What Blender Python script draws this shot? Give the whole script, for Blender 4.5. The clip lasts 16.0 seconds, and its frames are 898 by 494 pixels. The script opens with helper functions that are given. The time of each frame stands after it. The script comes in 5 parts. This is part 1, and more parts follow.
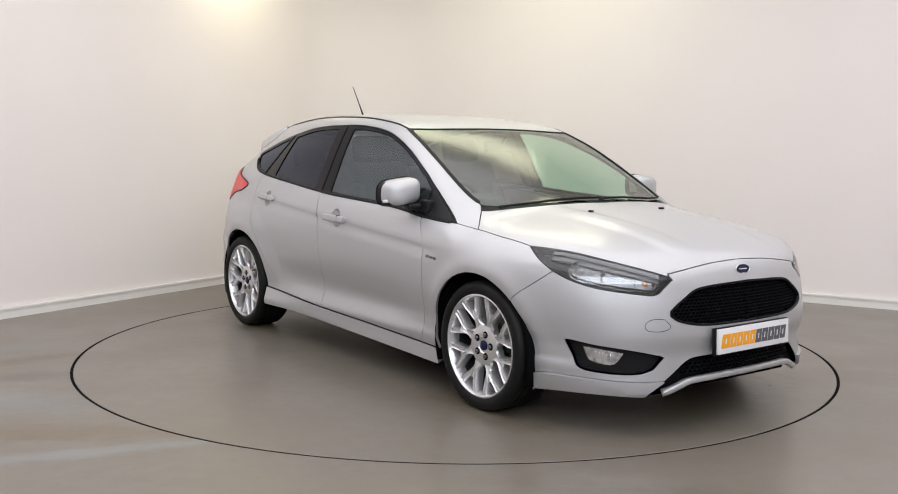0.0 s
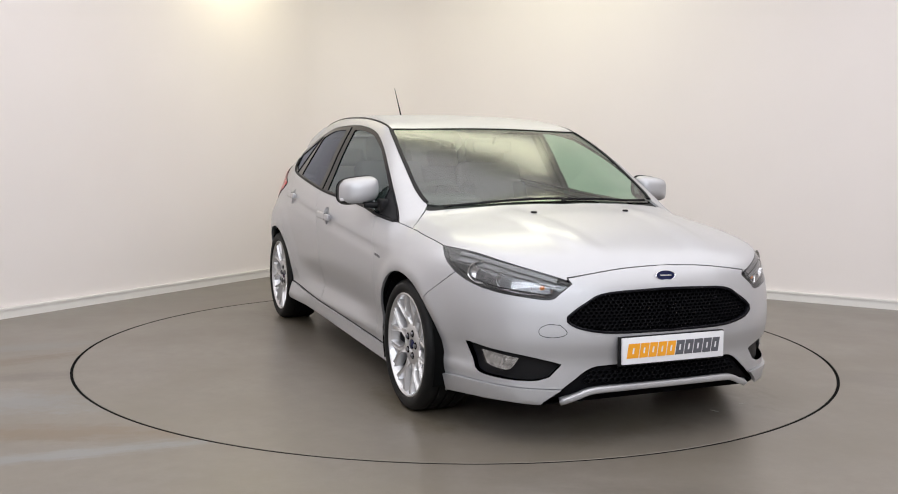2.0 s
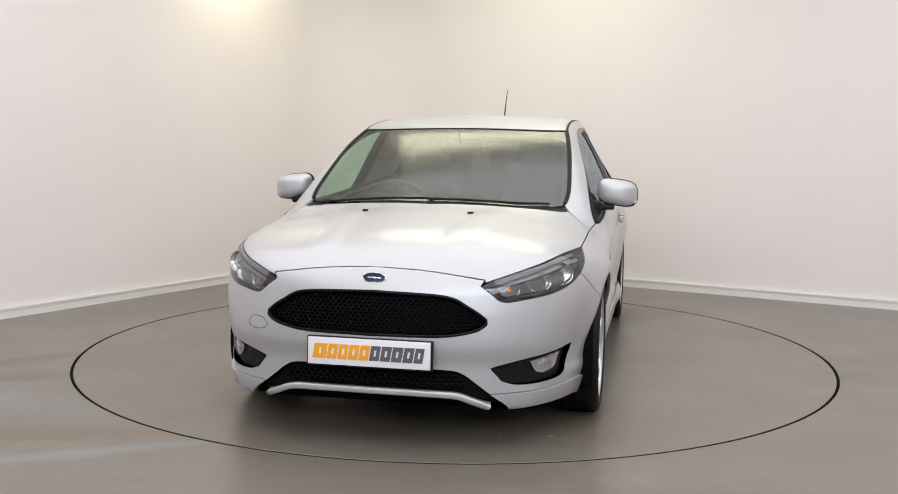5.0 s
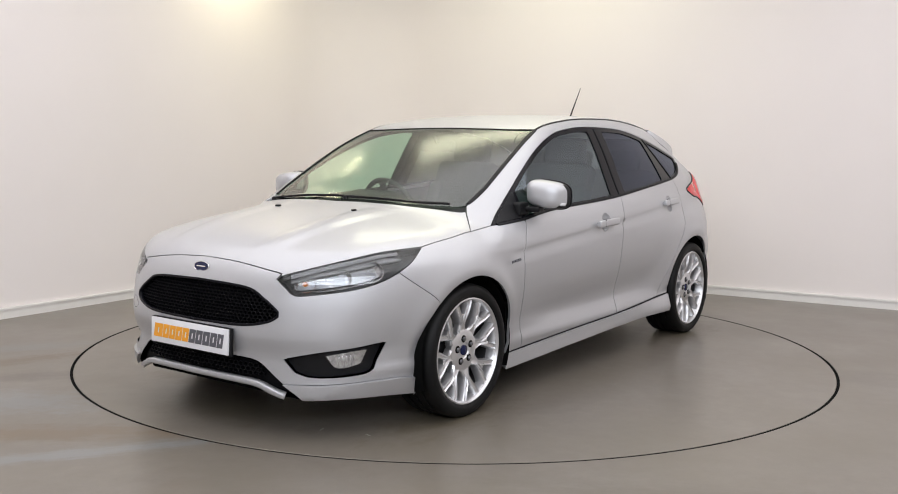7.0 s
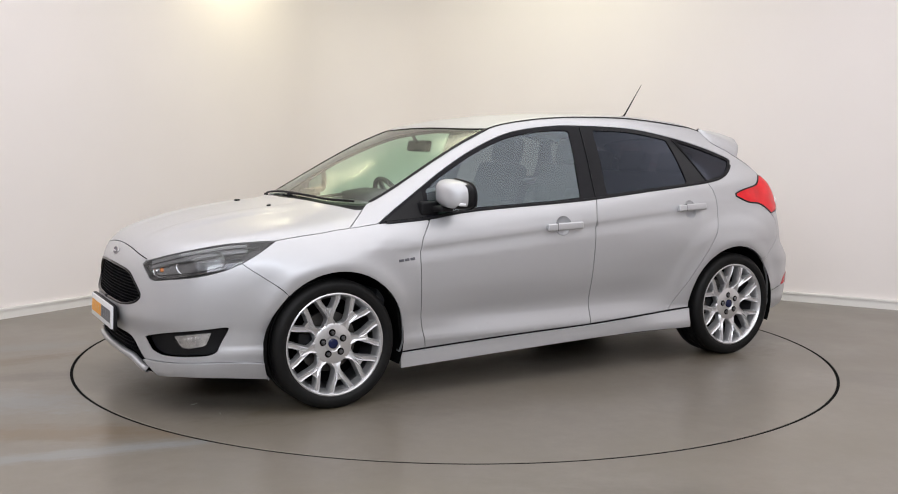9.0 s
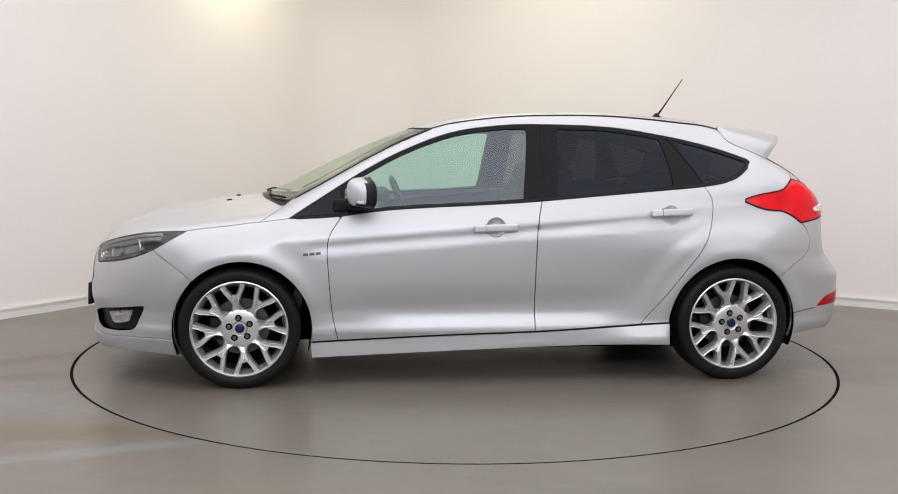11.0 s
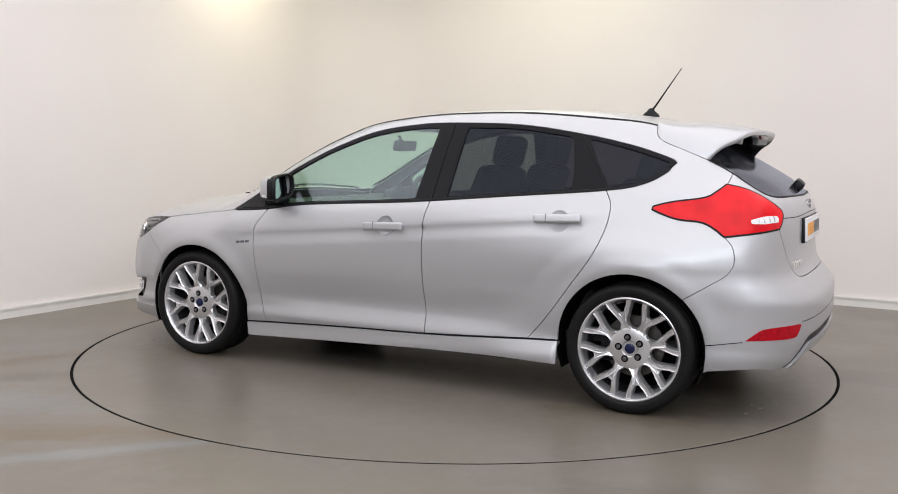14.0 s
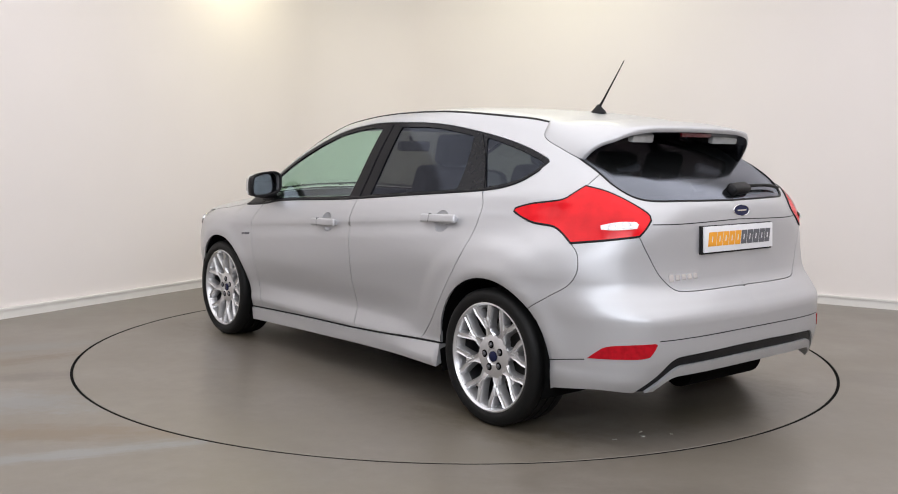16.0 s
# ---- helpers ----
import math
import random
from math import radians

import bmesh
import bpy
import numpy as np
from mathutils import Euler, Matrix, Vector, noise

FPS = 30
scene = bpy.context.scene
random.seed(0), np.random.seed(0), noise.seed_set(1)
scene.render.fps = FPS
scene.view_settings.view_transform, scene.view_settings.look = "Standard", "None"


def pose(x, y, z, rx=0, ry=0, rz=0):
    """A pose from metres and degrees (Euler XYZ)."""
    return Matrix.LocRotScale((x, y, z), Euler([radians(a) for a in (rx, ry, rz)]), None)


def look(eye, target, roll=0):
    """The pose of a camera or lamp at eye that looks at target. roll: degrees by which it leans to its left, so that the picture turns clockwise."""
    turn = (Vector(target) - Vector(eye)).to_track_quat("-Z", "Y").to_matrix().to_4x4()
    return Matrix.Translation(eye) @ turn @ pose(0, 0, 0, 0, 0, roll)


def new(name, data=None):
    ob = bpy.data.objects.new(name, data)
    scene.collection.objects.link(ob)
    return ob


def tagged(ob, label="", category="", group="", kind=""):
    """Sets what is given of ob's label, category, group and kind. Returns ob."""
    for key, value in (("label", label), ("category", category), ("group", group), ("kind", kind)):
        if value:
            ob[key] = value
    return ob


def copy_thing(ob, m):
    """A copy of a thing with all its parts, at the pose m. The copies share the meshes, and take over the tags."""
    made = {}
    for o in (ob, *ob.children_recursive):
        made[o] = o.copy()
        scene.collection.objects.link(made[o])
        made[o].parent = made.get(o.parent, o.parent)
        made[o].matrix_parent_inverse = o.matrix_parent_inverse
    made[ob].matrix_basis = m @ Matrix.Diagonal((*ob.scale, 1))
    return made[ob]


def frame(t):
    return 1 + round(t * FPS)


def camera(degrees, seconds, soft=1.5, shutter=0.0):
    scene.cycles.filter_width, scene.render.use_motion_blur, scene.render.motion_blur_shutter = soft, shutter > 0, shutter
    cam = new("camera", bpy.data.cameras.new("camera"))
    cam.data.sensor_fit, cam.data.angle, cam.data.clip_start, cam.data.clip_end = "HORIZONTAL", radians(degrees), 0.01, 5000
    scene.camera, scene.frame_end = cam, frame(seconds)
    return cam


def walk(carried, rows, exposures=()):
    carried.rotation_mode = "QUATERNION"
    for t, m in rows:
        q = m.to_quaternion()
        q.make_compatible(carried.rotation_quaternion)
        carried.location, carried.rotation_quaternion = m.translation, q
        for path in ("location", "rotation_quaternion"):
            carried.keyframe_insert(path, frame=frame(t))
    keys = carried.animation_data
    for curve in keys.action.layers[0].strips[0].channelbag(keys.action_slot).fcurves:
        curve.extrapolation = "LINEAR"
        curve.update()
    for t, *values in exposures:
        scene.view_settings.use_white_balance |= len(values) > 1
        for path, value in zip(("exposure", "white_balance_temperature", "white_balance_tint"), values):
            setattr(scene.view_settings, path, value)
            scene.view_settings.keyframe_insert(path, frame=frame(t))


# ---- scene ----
# ---- camera ----
cam = camera(50.52, 16.0, soft=1.0)
EYE = pose(0, -5.927, 1.2486, 90 - 5.9435, 0, 0.3885) @ pose(0, 0, 0, 0, 0, 0.627)
walk(cam, [(0.0, EYE), (16.0, EYE)])

# ---- light ----
world = bpy.data.worlds.new("world")
scene.world = world
world.use_nodes = True
world.node_tree.nodes["Background"].inputs[0].default_value = (0.9, 0.95, 1, 1)
world.node_tree.nodes["Background"].inputs[1].default_value = 0.3
scene.view_settings.exposure = 0.0


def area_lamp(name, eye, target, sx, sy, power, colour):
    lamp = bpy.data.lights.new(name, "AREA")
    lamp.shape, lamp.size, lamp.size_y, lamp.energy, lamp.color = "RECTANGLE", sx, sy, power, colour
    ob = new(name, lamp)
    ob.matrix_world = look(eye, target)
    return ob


CEILING = 3.6
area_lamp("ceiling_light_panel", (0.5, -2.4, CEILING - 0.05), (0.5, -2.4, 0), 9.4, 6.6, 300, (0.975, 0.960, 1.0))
# added fill lamp, unseen behind the camera, to brighten the car's sides
area_lamp("front_fill_light", (0.3, -7.4, 3.25), (0.0, 0.0, 0.9), 8.0, 1.6, 265, (0.86, 0.91, 1.0))
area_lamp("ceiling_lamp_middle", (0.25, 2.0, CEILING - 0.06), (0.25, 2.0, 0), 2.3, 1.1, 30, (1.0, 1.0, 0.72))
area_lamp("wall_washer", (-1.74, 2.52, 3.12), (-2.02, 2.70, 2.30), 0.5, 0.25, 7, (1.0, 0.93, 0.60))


# ---- materials ----
def material(name):
    m = bpy.data.materials.new(name)
    m.use_nodes = True
    nodes, links = m.node_tree.nodes, m.node_tree.links
    return m, nodes, links, nodes["Principled BSDF"]


def mixed(nodes, links, factor, a, b):
    n = nodes.new("ShaderNodeMix")
    n.data_type = "RGBA"
    links.new(factor, n.inputs[0])
    for value, socket in ((a, n.inputs[6]), (b, n.inputs[7])):
        if isinstance(value, tuple):
            socket.default_value = (*value, 1)
        else:
            links.new(value, socket)
    return n.outputs[2]


def grain(nodes, links, scale, low, high, detail=4.0, stretch=None, rough=0.5):
    where = nodes.new("ShaderNodeTexCoord")
    tex = nodes.new("ShaderNodeTexNoise")
    tex.inputs["Scale"].default_value, tex.inputs["Detail"].default_value, tex.inputs["Roughness"].default_value = scale, detail, rough
    source = where.outputs["Object"]
    if stretch:
        turn = nodes.new("ShaderNodeMapping")
        turn.inputs["Scale"].default_value = stretch[:3]
        turn.inputs["Rotation"].default_value[2] = radians(stretch[3])
        links.new(source, turn.inputs[0])
        source = turn.outputs[0]
    links.new(source, tex.inputs["Vector"])
    ramp = nodes.new("ShaderNodeMapRange")
    ramp.inputs[1].default_value, ramp.inputs[2].default_value = low, high
    links.new(tex.outputs[0], ramp.inputs[0])
    return ramp.outputs[0]


def plain(name, colour, rough, metal=0.0, vary=0.12, scale=30, bump=0.0, coat=0.0, spec=0.5):
    m, nodes, links, bsdf = material(name)
    n = grain(nodes, links, scale, 0.3, 0.7)
    links.new(mixed(nodes, links, n, tuple(c * (1 - vary) for c in colour), tuple(min(1, c * (1 + vary)) for c in colour)), bsdf.inputs["Base Color"])
    bsdf.inputs["Roughness"].default_value, bsdf.inputs["Metallic"].default_value = rough, metal
    bsdf.inputs["Coat Weight"].default_value, bsdf.inputs["Coat Roughness"].default_value = coat, 0.03
    bsdf.inputs["Specular IOR Level"].default_value = spec
    if bump:
        b = nodes.new("ShaderNodeBump")
        b.inputs["Strength"].default_value, b.inputs["Distance"].default_value = bump, 0.002
        links.new(n, b.inputs["Height"])
        links.new(b.outputs[0], bsdf.inputs["Normal"])
    return m


FLOOR_MARKS = (
    (-1.60, -2.22, 1.0, 0.085, 22, (0.200, 0.205, 0.205), 0.8), (-1.75, -1.93, 0.9, 0.15, 6, (0.145, 0.106, 0.066), 0.8),
    (-2.60, -0.62, 0.7, 0.12, 38, (0.130, 0.098, 0.060), 0.9), (-2.70, -0.22, 0.7, 0.13, 24, (0.170, 0.170, 0.166), 0.7),
    (-2.10, -1.42, 0.5, 0.22, -14, (0.185, 0.190, 0.190), 0.75), (-2.35, -0.95, 0.8, 0.12, 20, (0.115, 0.098, 0.080), 0.7),
    (2.7, -0.9, 1.4, 0.25, -20, (0.130, 0.114, 0.094), 0.6), (-1.9, 2.0, 1.0, 0.2, 50, (0.125, 0.108, 0.086), 0.5),
    (1.2, -2.6, 1.2, 0.10, -8, (0.132, 0.116, 0.096), 0.6), (-2.9, -2.4, 0.9, 0.12, 15, (0.115, 0.100, 0.082), 0.6))
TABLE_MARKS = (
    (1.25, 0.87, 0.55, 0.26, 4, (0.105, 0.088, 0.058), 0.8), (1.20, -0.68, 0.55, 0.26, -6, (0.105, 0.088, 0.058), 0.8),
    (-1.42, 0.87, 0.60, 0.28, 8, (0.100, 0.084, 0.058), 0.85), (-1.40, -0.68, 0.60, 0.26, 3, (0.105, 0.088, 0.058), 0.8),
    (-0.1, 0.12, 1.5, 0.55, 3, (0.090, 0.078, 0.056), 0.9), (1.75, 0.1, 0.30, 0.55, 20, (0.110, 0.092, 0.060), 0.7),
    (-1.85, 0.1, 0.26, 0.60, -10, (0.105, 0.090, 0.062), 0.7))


def floor_material(name, marks):
    m, nodes, links, bsdf = material(name)
    fine = grain(nodes, links, 9, 0.25, 0.75, 8, rough=0.68)
    big = grain(nodes, links, 1.3, 0.2, 0.8, 4)
    colour = mixed(nodes, links, fine, (0.142, 0.125, 0.107), (0.214, 0.192, 0.168))
    colour = mixed(nodes, links, big, colour, (0.158, 0.139, 0.110))
    # long rusty scuffs and pale dried puddles on the floor; browner blots round the wheels and under the car on the
    # turntable
    where = nodes.new("ShaderNodeTexCoord")
    for k, (x, y, length, width, angle, tint, amount) in enumerate(marks):
        turn = nodes.new("ShaderNodeMapping")
        turn.vector_type = "TEXTURE"
        turn.inputs["Location"].default_value, turn.inputs["Rotation"].default_value = (x, y, 0), (0, 0, radians(angle))
        turn.inputs["Scale"].default_value = (length, width, 1)
        links.new(where.outputs["Object"], turn.inputs[0])
        blot = nodes.new("ShaderNodeTexNoise")
        blot.inputs["Scale"].default_value, blot.inputs["Detail"].default_value, blot.inputs["Roughness"].default_value = 2.6, 7, 0.68
        shift = nodes.new("ShaderNodeVectorMath")
        shift.inputs[1].default_value = (3.7 * k, 1.9 * k, 0)
        links.new(turn.outputs[0], shift.inputs[0])
        links.new(shift.outputs[0], blot.inputs["Vector"])
        reach = nodes.new("ShaderNodeVectorMath")
        reach.operation = "LENGTH"
        links.new(turn.outputs[0], reach.inputs[0])
        edge = nodes.new("ShaderNodeMath")
        edge.operation = "MULTIPLY_ADD"
        edge.inputs[1].default_value = 3.6
        crumb = nodes.new("ShaderNodeTexNoise")
        crumb.inputs["Scale"].default_value, crumb.inputs["Detail"].default_value, crumb.inputs["Roughness"].default_value = 11 + k, 8, 0.7
        links.new(where.outputs["Object"], crumb.inputs["Vector"])
        both = nodes.new("ShaderNodeMix")
        both.inputs[0].default_value = 0.45
        links.new(blot.outputs[0], both.inputs[2])
        links.new(crumb.outputs[0], both.inputs[3])
        links.new(both.outputs[0], edge.inputs[0])
        inverse = nodes.new("ShaderNodeMath")
        inverse.operation = "MULTIPLY"
        inverse.inputs[1].default_value = -1.0
        links.new(reach.outputs["Value"], inverse.inputs[0])
        links.new(inverse.outputs[0], edge.inputs[2])
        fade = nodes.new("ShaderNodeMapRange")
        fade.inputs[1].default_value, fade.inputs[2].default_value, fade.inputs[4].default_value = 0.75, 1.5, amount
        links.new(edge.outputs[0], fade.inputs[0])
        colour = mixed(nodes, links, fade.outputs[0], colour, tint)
    links.new(colour, bsdf.inputs["Base Color"])
    r = nodes.new("ShaderNodeMapRange")
    r.inputs[3].default_value, r.inputs[4].default_value = 0.26, 0.36
    links.new(big, r.inputs[0])
    links.new(r.outputs[0], bsdf.inputs["Roughness"])
    ripple = grain(nodes, links, 3.0, 0.0, 1.0, 3)
    b = nodes.new("ShaderNodeBump")
    b.inputs["Strength"].default_value, b.inputs["Distance"].default_value = 0.10, 0.004
    links.new(ripple, b.inputs["Height"])
    links.new(b.outputs[0], bsdf.inputs["Normal"])
    return m


def silver_paint():
    m, nodes, links, bsdf = material("silver_paint")
    flake = grain(nodes, links, 900, 0.35, 0.65, 2)
    links.new(mixed(nodes, links, flake, (0.455, 0.458, 0.474), (0.545, 0.548, 0.564)), bsdf.inputs["Base Color"])
    bsdf.inputs["Metallic"].default_value, bsdf.inputs["Roughness"].default_value = 0.55, 0.46
    bsdf.inputs["Coat Weight"].default_value, bsdf.inputs["Coat Roughness"].default_value = 0.55, 0.16
    return m


def pane_material(name, tint, shine=0.02, haze=0.02, base=0.055, reflection_tint=(1, 1, 1)):
    """Thin glass: tinted see-through with a mirror film on it."""
    m, nodes, links, bsdf = material(name)
    nodes.remove(bsdf)
    clear, gloss = nodes.new("ShaderNodeBsdfTransparent"), nodes.new("ShaderNodeBsdfGlossy")
    clear.inputs[0].default_value = (*tint, 1)
    gloss.inputs["Roughness"].default_value = shine
    # tints on side and rear panes put reflected light's blue into the gloss
    gloss.inputs["Color"].default_value = (*reflection_tint, 1)
    facing, mix = nodes.new("ShaderNodeLayerWeight"), nodes.new("ShaderNodeMixShader")
    facing.inputs[0].default_value = 0.5
    curve, gain = nodes.new("ShaderNodeMath"), nodes.new("ShaderNodeMath")
    curve.operation, gain.operation = "POWER", "MULTIPLY_ADD"
    curve.inputs[1].default_value, gain.inputs[1].default_value, gain.inputs[2].default_value = 3.5, 0.5, base
    links.new(facing.outputs["Facing"], curve.inputs[0])
    links.new(curve.outputs[0], gain.inputs[0])
    links.new(gain.outputs[0], mix.inputs[0])
    links.new(clear.outputs[0], mix.inputs[1])
    links.new(gloss.outputs[0], mix.inputs[2])
    # a thin film of dust
    dust, film = nodes.new("ShaderNodeBsdfDiffuse"), nodes.new("ShaderNodeMixShader")
    dust.inputs[0].default_value = (0.55, 0.58, 0.54, 1)
    film.inputs[0].default_value = haze
    links.new(mix.outputs[0], film.inputs[1])
    links.new(dust.outputs[0], film.inputs[2])
    links.new(film.outputs[0], nodes["Material Output"].inputs[0])
    return m


WALL_PAINT = plain("wall_paint", (0.815, 0.766, 0.745), 0.75, vary=0.012, scale=1.4, bump=0.05)
CEILING_PAINT = plain("ceiling_paint", (0.82, 0.81, 0.79), 0.8, vary=0.01, scale=2)
TRIM_PAINT = plain("trim_paint", (0.80, 0.78, 0.75), 0.45, vary=0.02, scale=5)
FLOOR_PAINT = floor_material("floor_paint", FLOOR_MARKS)
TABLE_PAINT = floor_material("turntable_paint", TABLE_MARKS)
DARK = plain("dark_gap", (0.004, 0.004, 0.004), 0.9, spec=0.05)
SILVER = silver_paint()
BLACK_PLASTIC = plain("black_plastic", (0.009, 0.009, 0.010), 0.42, bump=0.1, scale=400, spec=0.18)
GLOSS_BLACK = plain("gloss_black", (0.006, 0.006, 0.008), 0.14, spec=0.12)
GRILLE_BLACK = plain("grille_black", (0.004, 0.004, 0.005), 0.5, spec=0.08)
RUBBER = plain("tyre_rubber", (0.008, 0.008, 0.008), 0.5, bump=0.1, scale=120, spec=0.16)
SEAL = plain("seal_and_line_black", (0.008, 0.008, 0.009), 0.5, spec=0.15)
ALLOY = plain("alloy", (0.64, 0.64, 0.65), 0.30, 0.8, vary=0.04, coat=0.3)
STEEL = plain("brake_steel", (0.10, 0.095, 0.088), 0.45, 0.8)
CHROME = plain("chrome", (0.78, 0.78, 0.79), 0.08, 1.0, vary=0.02)
RED_LENS = plain("red_lens", (0.70, 0.009, 0.016), 0.14, vary=0.16, scale=9, spec=0.25)
DARK_LENS = plain("dark_red_lens", (0.05, 0.002, 0.004), 0.12)
REFLECTOR_RED = plain("reflector_red", (0.40, 0.004, 0.012), 0.2, vary=0.2, scale=60, spec=0.25)
CLEAR_LENS = pane_material("clear_lens", (0.93, 0.94, 0.95), 0.05, 0.012, 0.05)
WHITE_PLATE = plain("white_plate", (0.78, 0.78, 0.80), 0.35, vary=0.015)
ORANGE_PRINT = plain("orange_print", (0.85, 0.36, 0.02), 0.4, vary=0.03)
GREY_PRINT = plain("grey_print", (0.10, 0.10, 0.115), 0.4, vary=0.03)
BLUE_ENAMEL = plain("blue_enamel", (0.008, 0.012, 0.05), 0.25, spec=0.3)
GLASS_FRONT = pane_material("windscreen_glass", (0.69, 0.85, 0.71), 0.20, 0.010, 0.085)
GLASS_SIDE = pane_material("door_glass", (0.62, 0.84, 0.74), 0.08, 0.015, 0.10, (0.80, 0.90, 1.0))
GLASS_DARK = pane_material("privacy_glass", (0.125, 0.112, 0.12), 0.07, 0.004, 0.022, (0.72, 0.80, 1.0))
GLASS_REAR = pane_material("rear_glass", (0.13, 0.125, 0.14), 0.15, 0.006, 0.17, (0.80, 0.86, 1.0))
FABRIC = plain("charcoal_fabric", (0.028, 0.029, 0.032), 0.9, vary=0.03, scale=20)
CABIN_PLASTIC = plain("cabin_plastic", (0.028, 0.029, 0.031), 0.6, vary=0.03, scale=20)
HEADLINER = plain("headliner", (0.42, 0.41, 0.39), 0.9)
LAMP_SILVER = plain("lamp_silver", (0.66, 0.66, 0.67), 0.20, 0.9, vary=0.35, scale=45)
LAMP_GREY = plain("lamp_grey", (0.05, 0.05, 0.052), 0.35, 0.3, vary=0.1)
MIRROR_GLASS = plain("mirror_glass", (0.60, 0.64, 0.68), 0.03, 1.0, vary=0.01)
NUT_STEEL = plain("nut_steel", (0.20, 0.20, 0.21), 0.3, 0.9)
LAMP_PLATE = plain("lamp_plate", (0.20, 0.20, 0.205), 0.25, 0.8, vary=0.3, scale=45)
BROW_SILVER = plain("brow_silver", (0.17, 0.17, 0.175), 0.4, 0.5, vary=0.05)
AMBER = plain("amber_bulb", (0.75, 0.22, 0.03), 0.2)


# ---- meshes ----
def mesh_object(name, verts, faces, mat, parent=None, label="", normals=None, smooth=True):
    me = bpy.data.meshes.new(name)
    me.from_pydata([tuple(map(float, v)) for v in verts], [], [tuple(map(int, f)) for f in faces])
    me.materials.append(mat)
    if smooth:
        me.polygons.foreach_set("use_smooth", [True] * len(me.polygons))
    me.update()
    if normals is not None:
        me.normals_split_custom_set_from_vertices([tuple(map(float, n)) for n in normals])
    ob = new(name, me)
    ob.parent = parent
    if label:
        ob["label"] = label
    return ob


def part(name, bm, mat, parent=None, label="", smooth_angle=40):
    me = bpy.data.meshes.new(name)
    bmesh.ops.recalc_face_normals(bm, faces=bm.faces)
    for f in bm.faces:
        f.smooth = smooth_angle > 0
    for e in bm.edges:
        e.smooth = len(e.link_faces) == 2 and e.calc_face_angle(0) < radians(smooth_angle)
    bm.to_mesh(me)
    bm.free()
    me.materials.append(mat)
    ob = new(name, me)
    ob.parent = parent
    if label:
        ob["label"] = label
    return ob


def block(size, at=(0, 0, 0), turn=(0, 0, 0), bevel=0.0, segments=2, bm=None):
    bm = bm or bmesh.new()
    own = bmesh.new()
    bmesh.ops.create_cube(own, size=1, matrix=Matrix.Diagonal((*size, 1)))
    if bevel:
        bmesh.ops.bevel(own, geom=own.edges[:], offset=bevel, segments=segments, affect="EDGES", profile=0.6)
    bmesh.ops.transform(own, matrix=pose(*at, *turn), verts=own.verts)
    return merge(bm, own)


def merge(bm, own):
    me = bpy.data.meshes.new("temporary")
    own.to_mesh(me)
    own.free()
    bm.from_mesh(me)
    bpy.data.meshes.remove(me)
    return bm


def lathe(profile, segments=48, bm=None, matrix=None, closed=False):
    """Turns (radius, height) pairs round the z axis."""
    own = bmesh.new()
    rings = []
    for r, h in profile:
        rings.append([own.verts.new((r * math.cos(2 * math.pi * i / segments), r * math.sin(2 * math.pi * i / segments), h)) for i in range(segments)])
    pairs = list(zip(rings, rings[1:])) + ([(rings[-1], rings[0])] if closed else [])
    for a, b in pairs:
        for i in range(segments):
            own.faces.new((a[i], a[(i + 1) % segments], b[(i + 1) % segments], b[i]))
    if not closed:
        own.faces.new(rings[0])
        own.faces.new(rings[-1])
    if matrix is not None:
        bmesh.ops.transform(own, matrix=matrix, verts=own.verts)
    return merge(bm or bmesh.new(), own)


def tube(points, radius, sides=8, bm=None, radii=None):
    own = bmesh.new()
    pts = [Vector(p) for p in points]
    rings = []
    for i, p in enumerate(pts):
        way = (pts[min(i + 1, len(pts) - 1)] - pts[max(i - 1, 0)]).normalized()
        a = way.orthogonal().normalized() if i == 0 else (a - way * a.dot(way)).normalized()
        b = way.cross(a)
        r = radii[i] if radii else radius
        rings.append([own.verts.new(p + r * (a * math.cos(2 * math.pi * k / sides) + b * math.sin(2 * math.pi * k / sides))) for k in range(sides)])
    for r0, r1 in zip(rings, rings[1:]):
        for k in range(sides):
            own.faces.new((r0[k], r0[(k + 1) % sides], r1[(k + 1) % sides], r1[k]))
    own.faces.new(rings[0])
    own.faces.new(rings[-1])
    return merge(bm or bmesh.new(), own)


def slab(outline, z0, z1, bm=None):
    """A flat outline in x and y, given thickness."""
    own = bmesh.new()
    low = [own.verts.new((x, y, z0)) for x, y in outline]
    high = [own.verts.new((x, y, z1)) for x, y in outline]
    own.faces.new(low)
    own.faces.new(high)
    for i in range(len(low)):
        j = (i + 1) % len(low)
        own.faces.new((low[i], low[j], high[j], high[i]))
    return merge(bm or bmesh.new(), own)


# ---- the room ----
RADIUS = 2.254
LEFT_END, RIGHT_END = Vector((-6.2, -4.2)), Vector((6.6, -0.17))
CORNER_POINT, FILLET = Vector((-1.10, 4.30)), 0.85


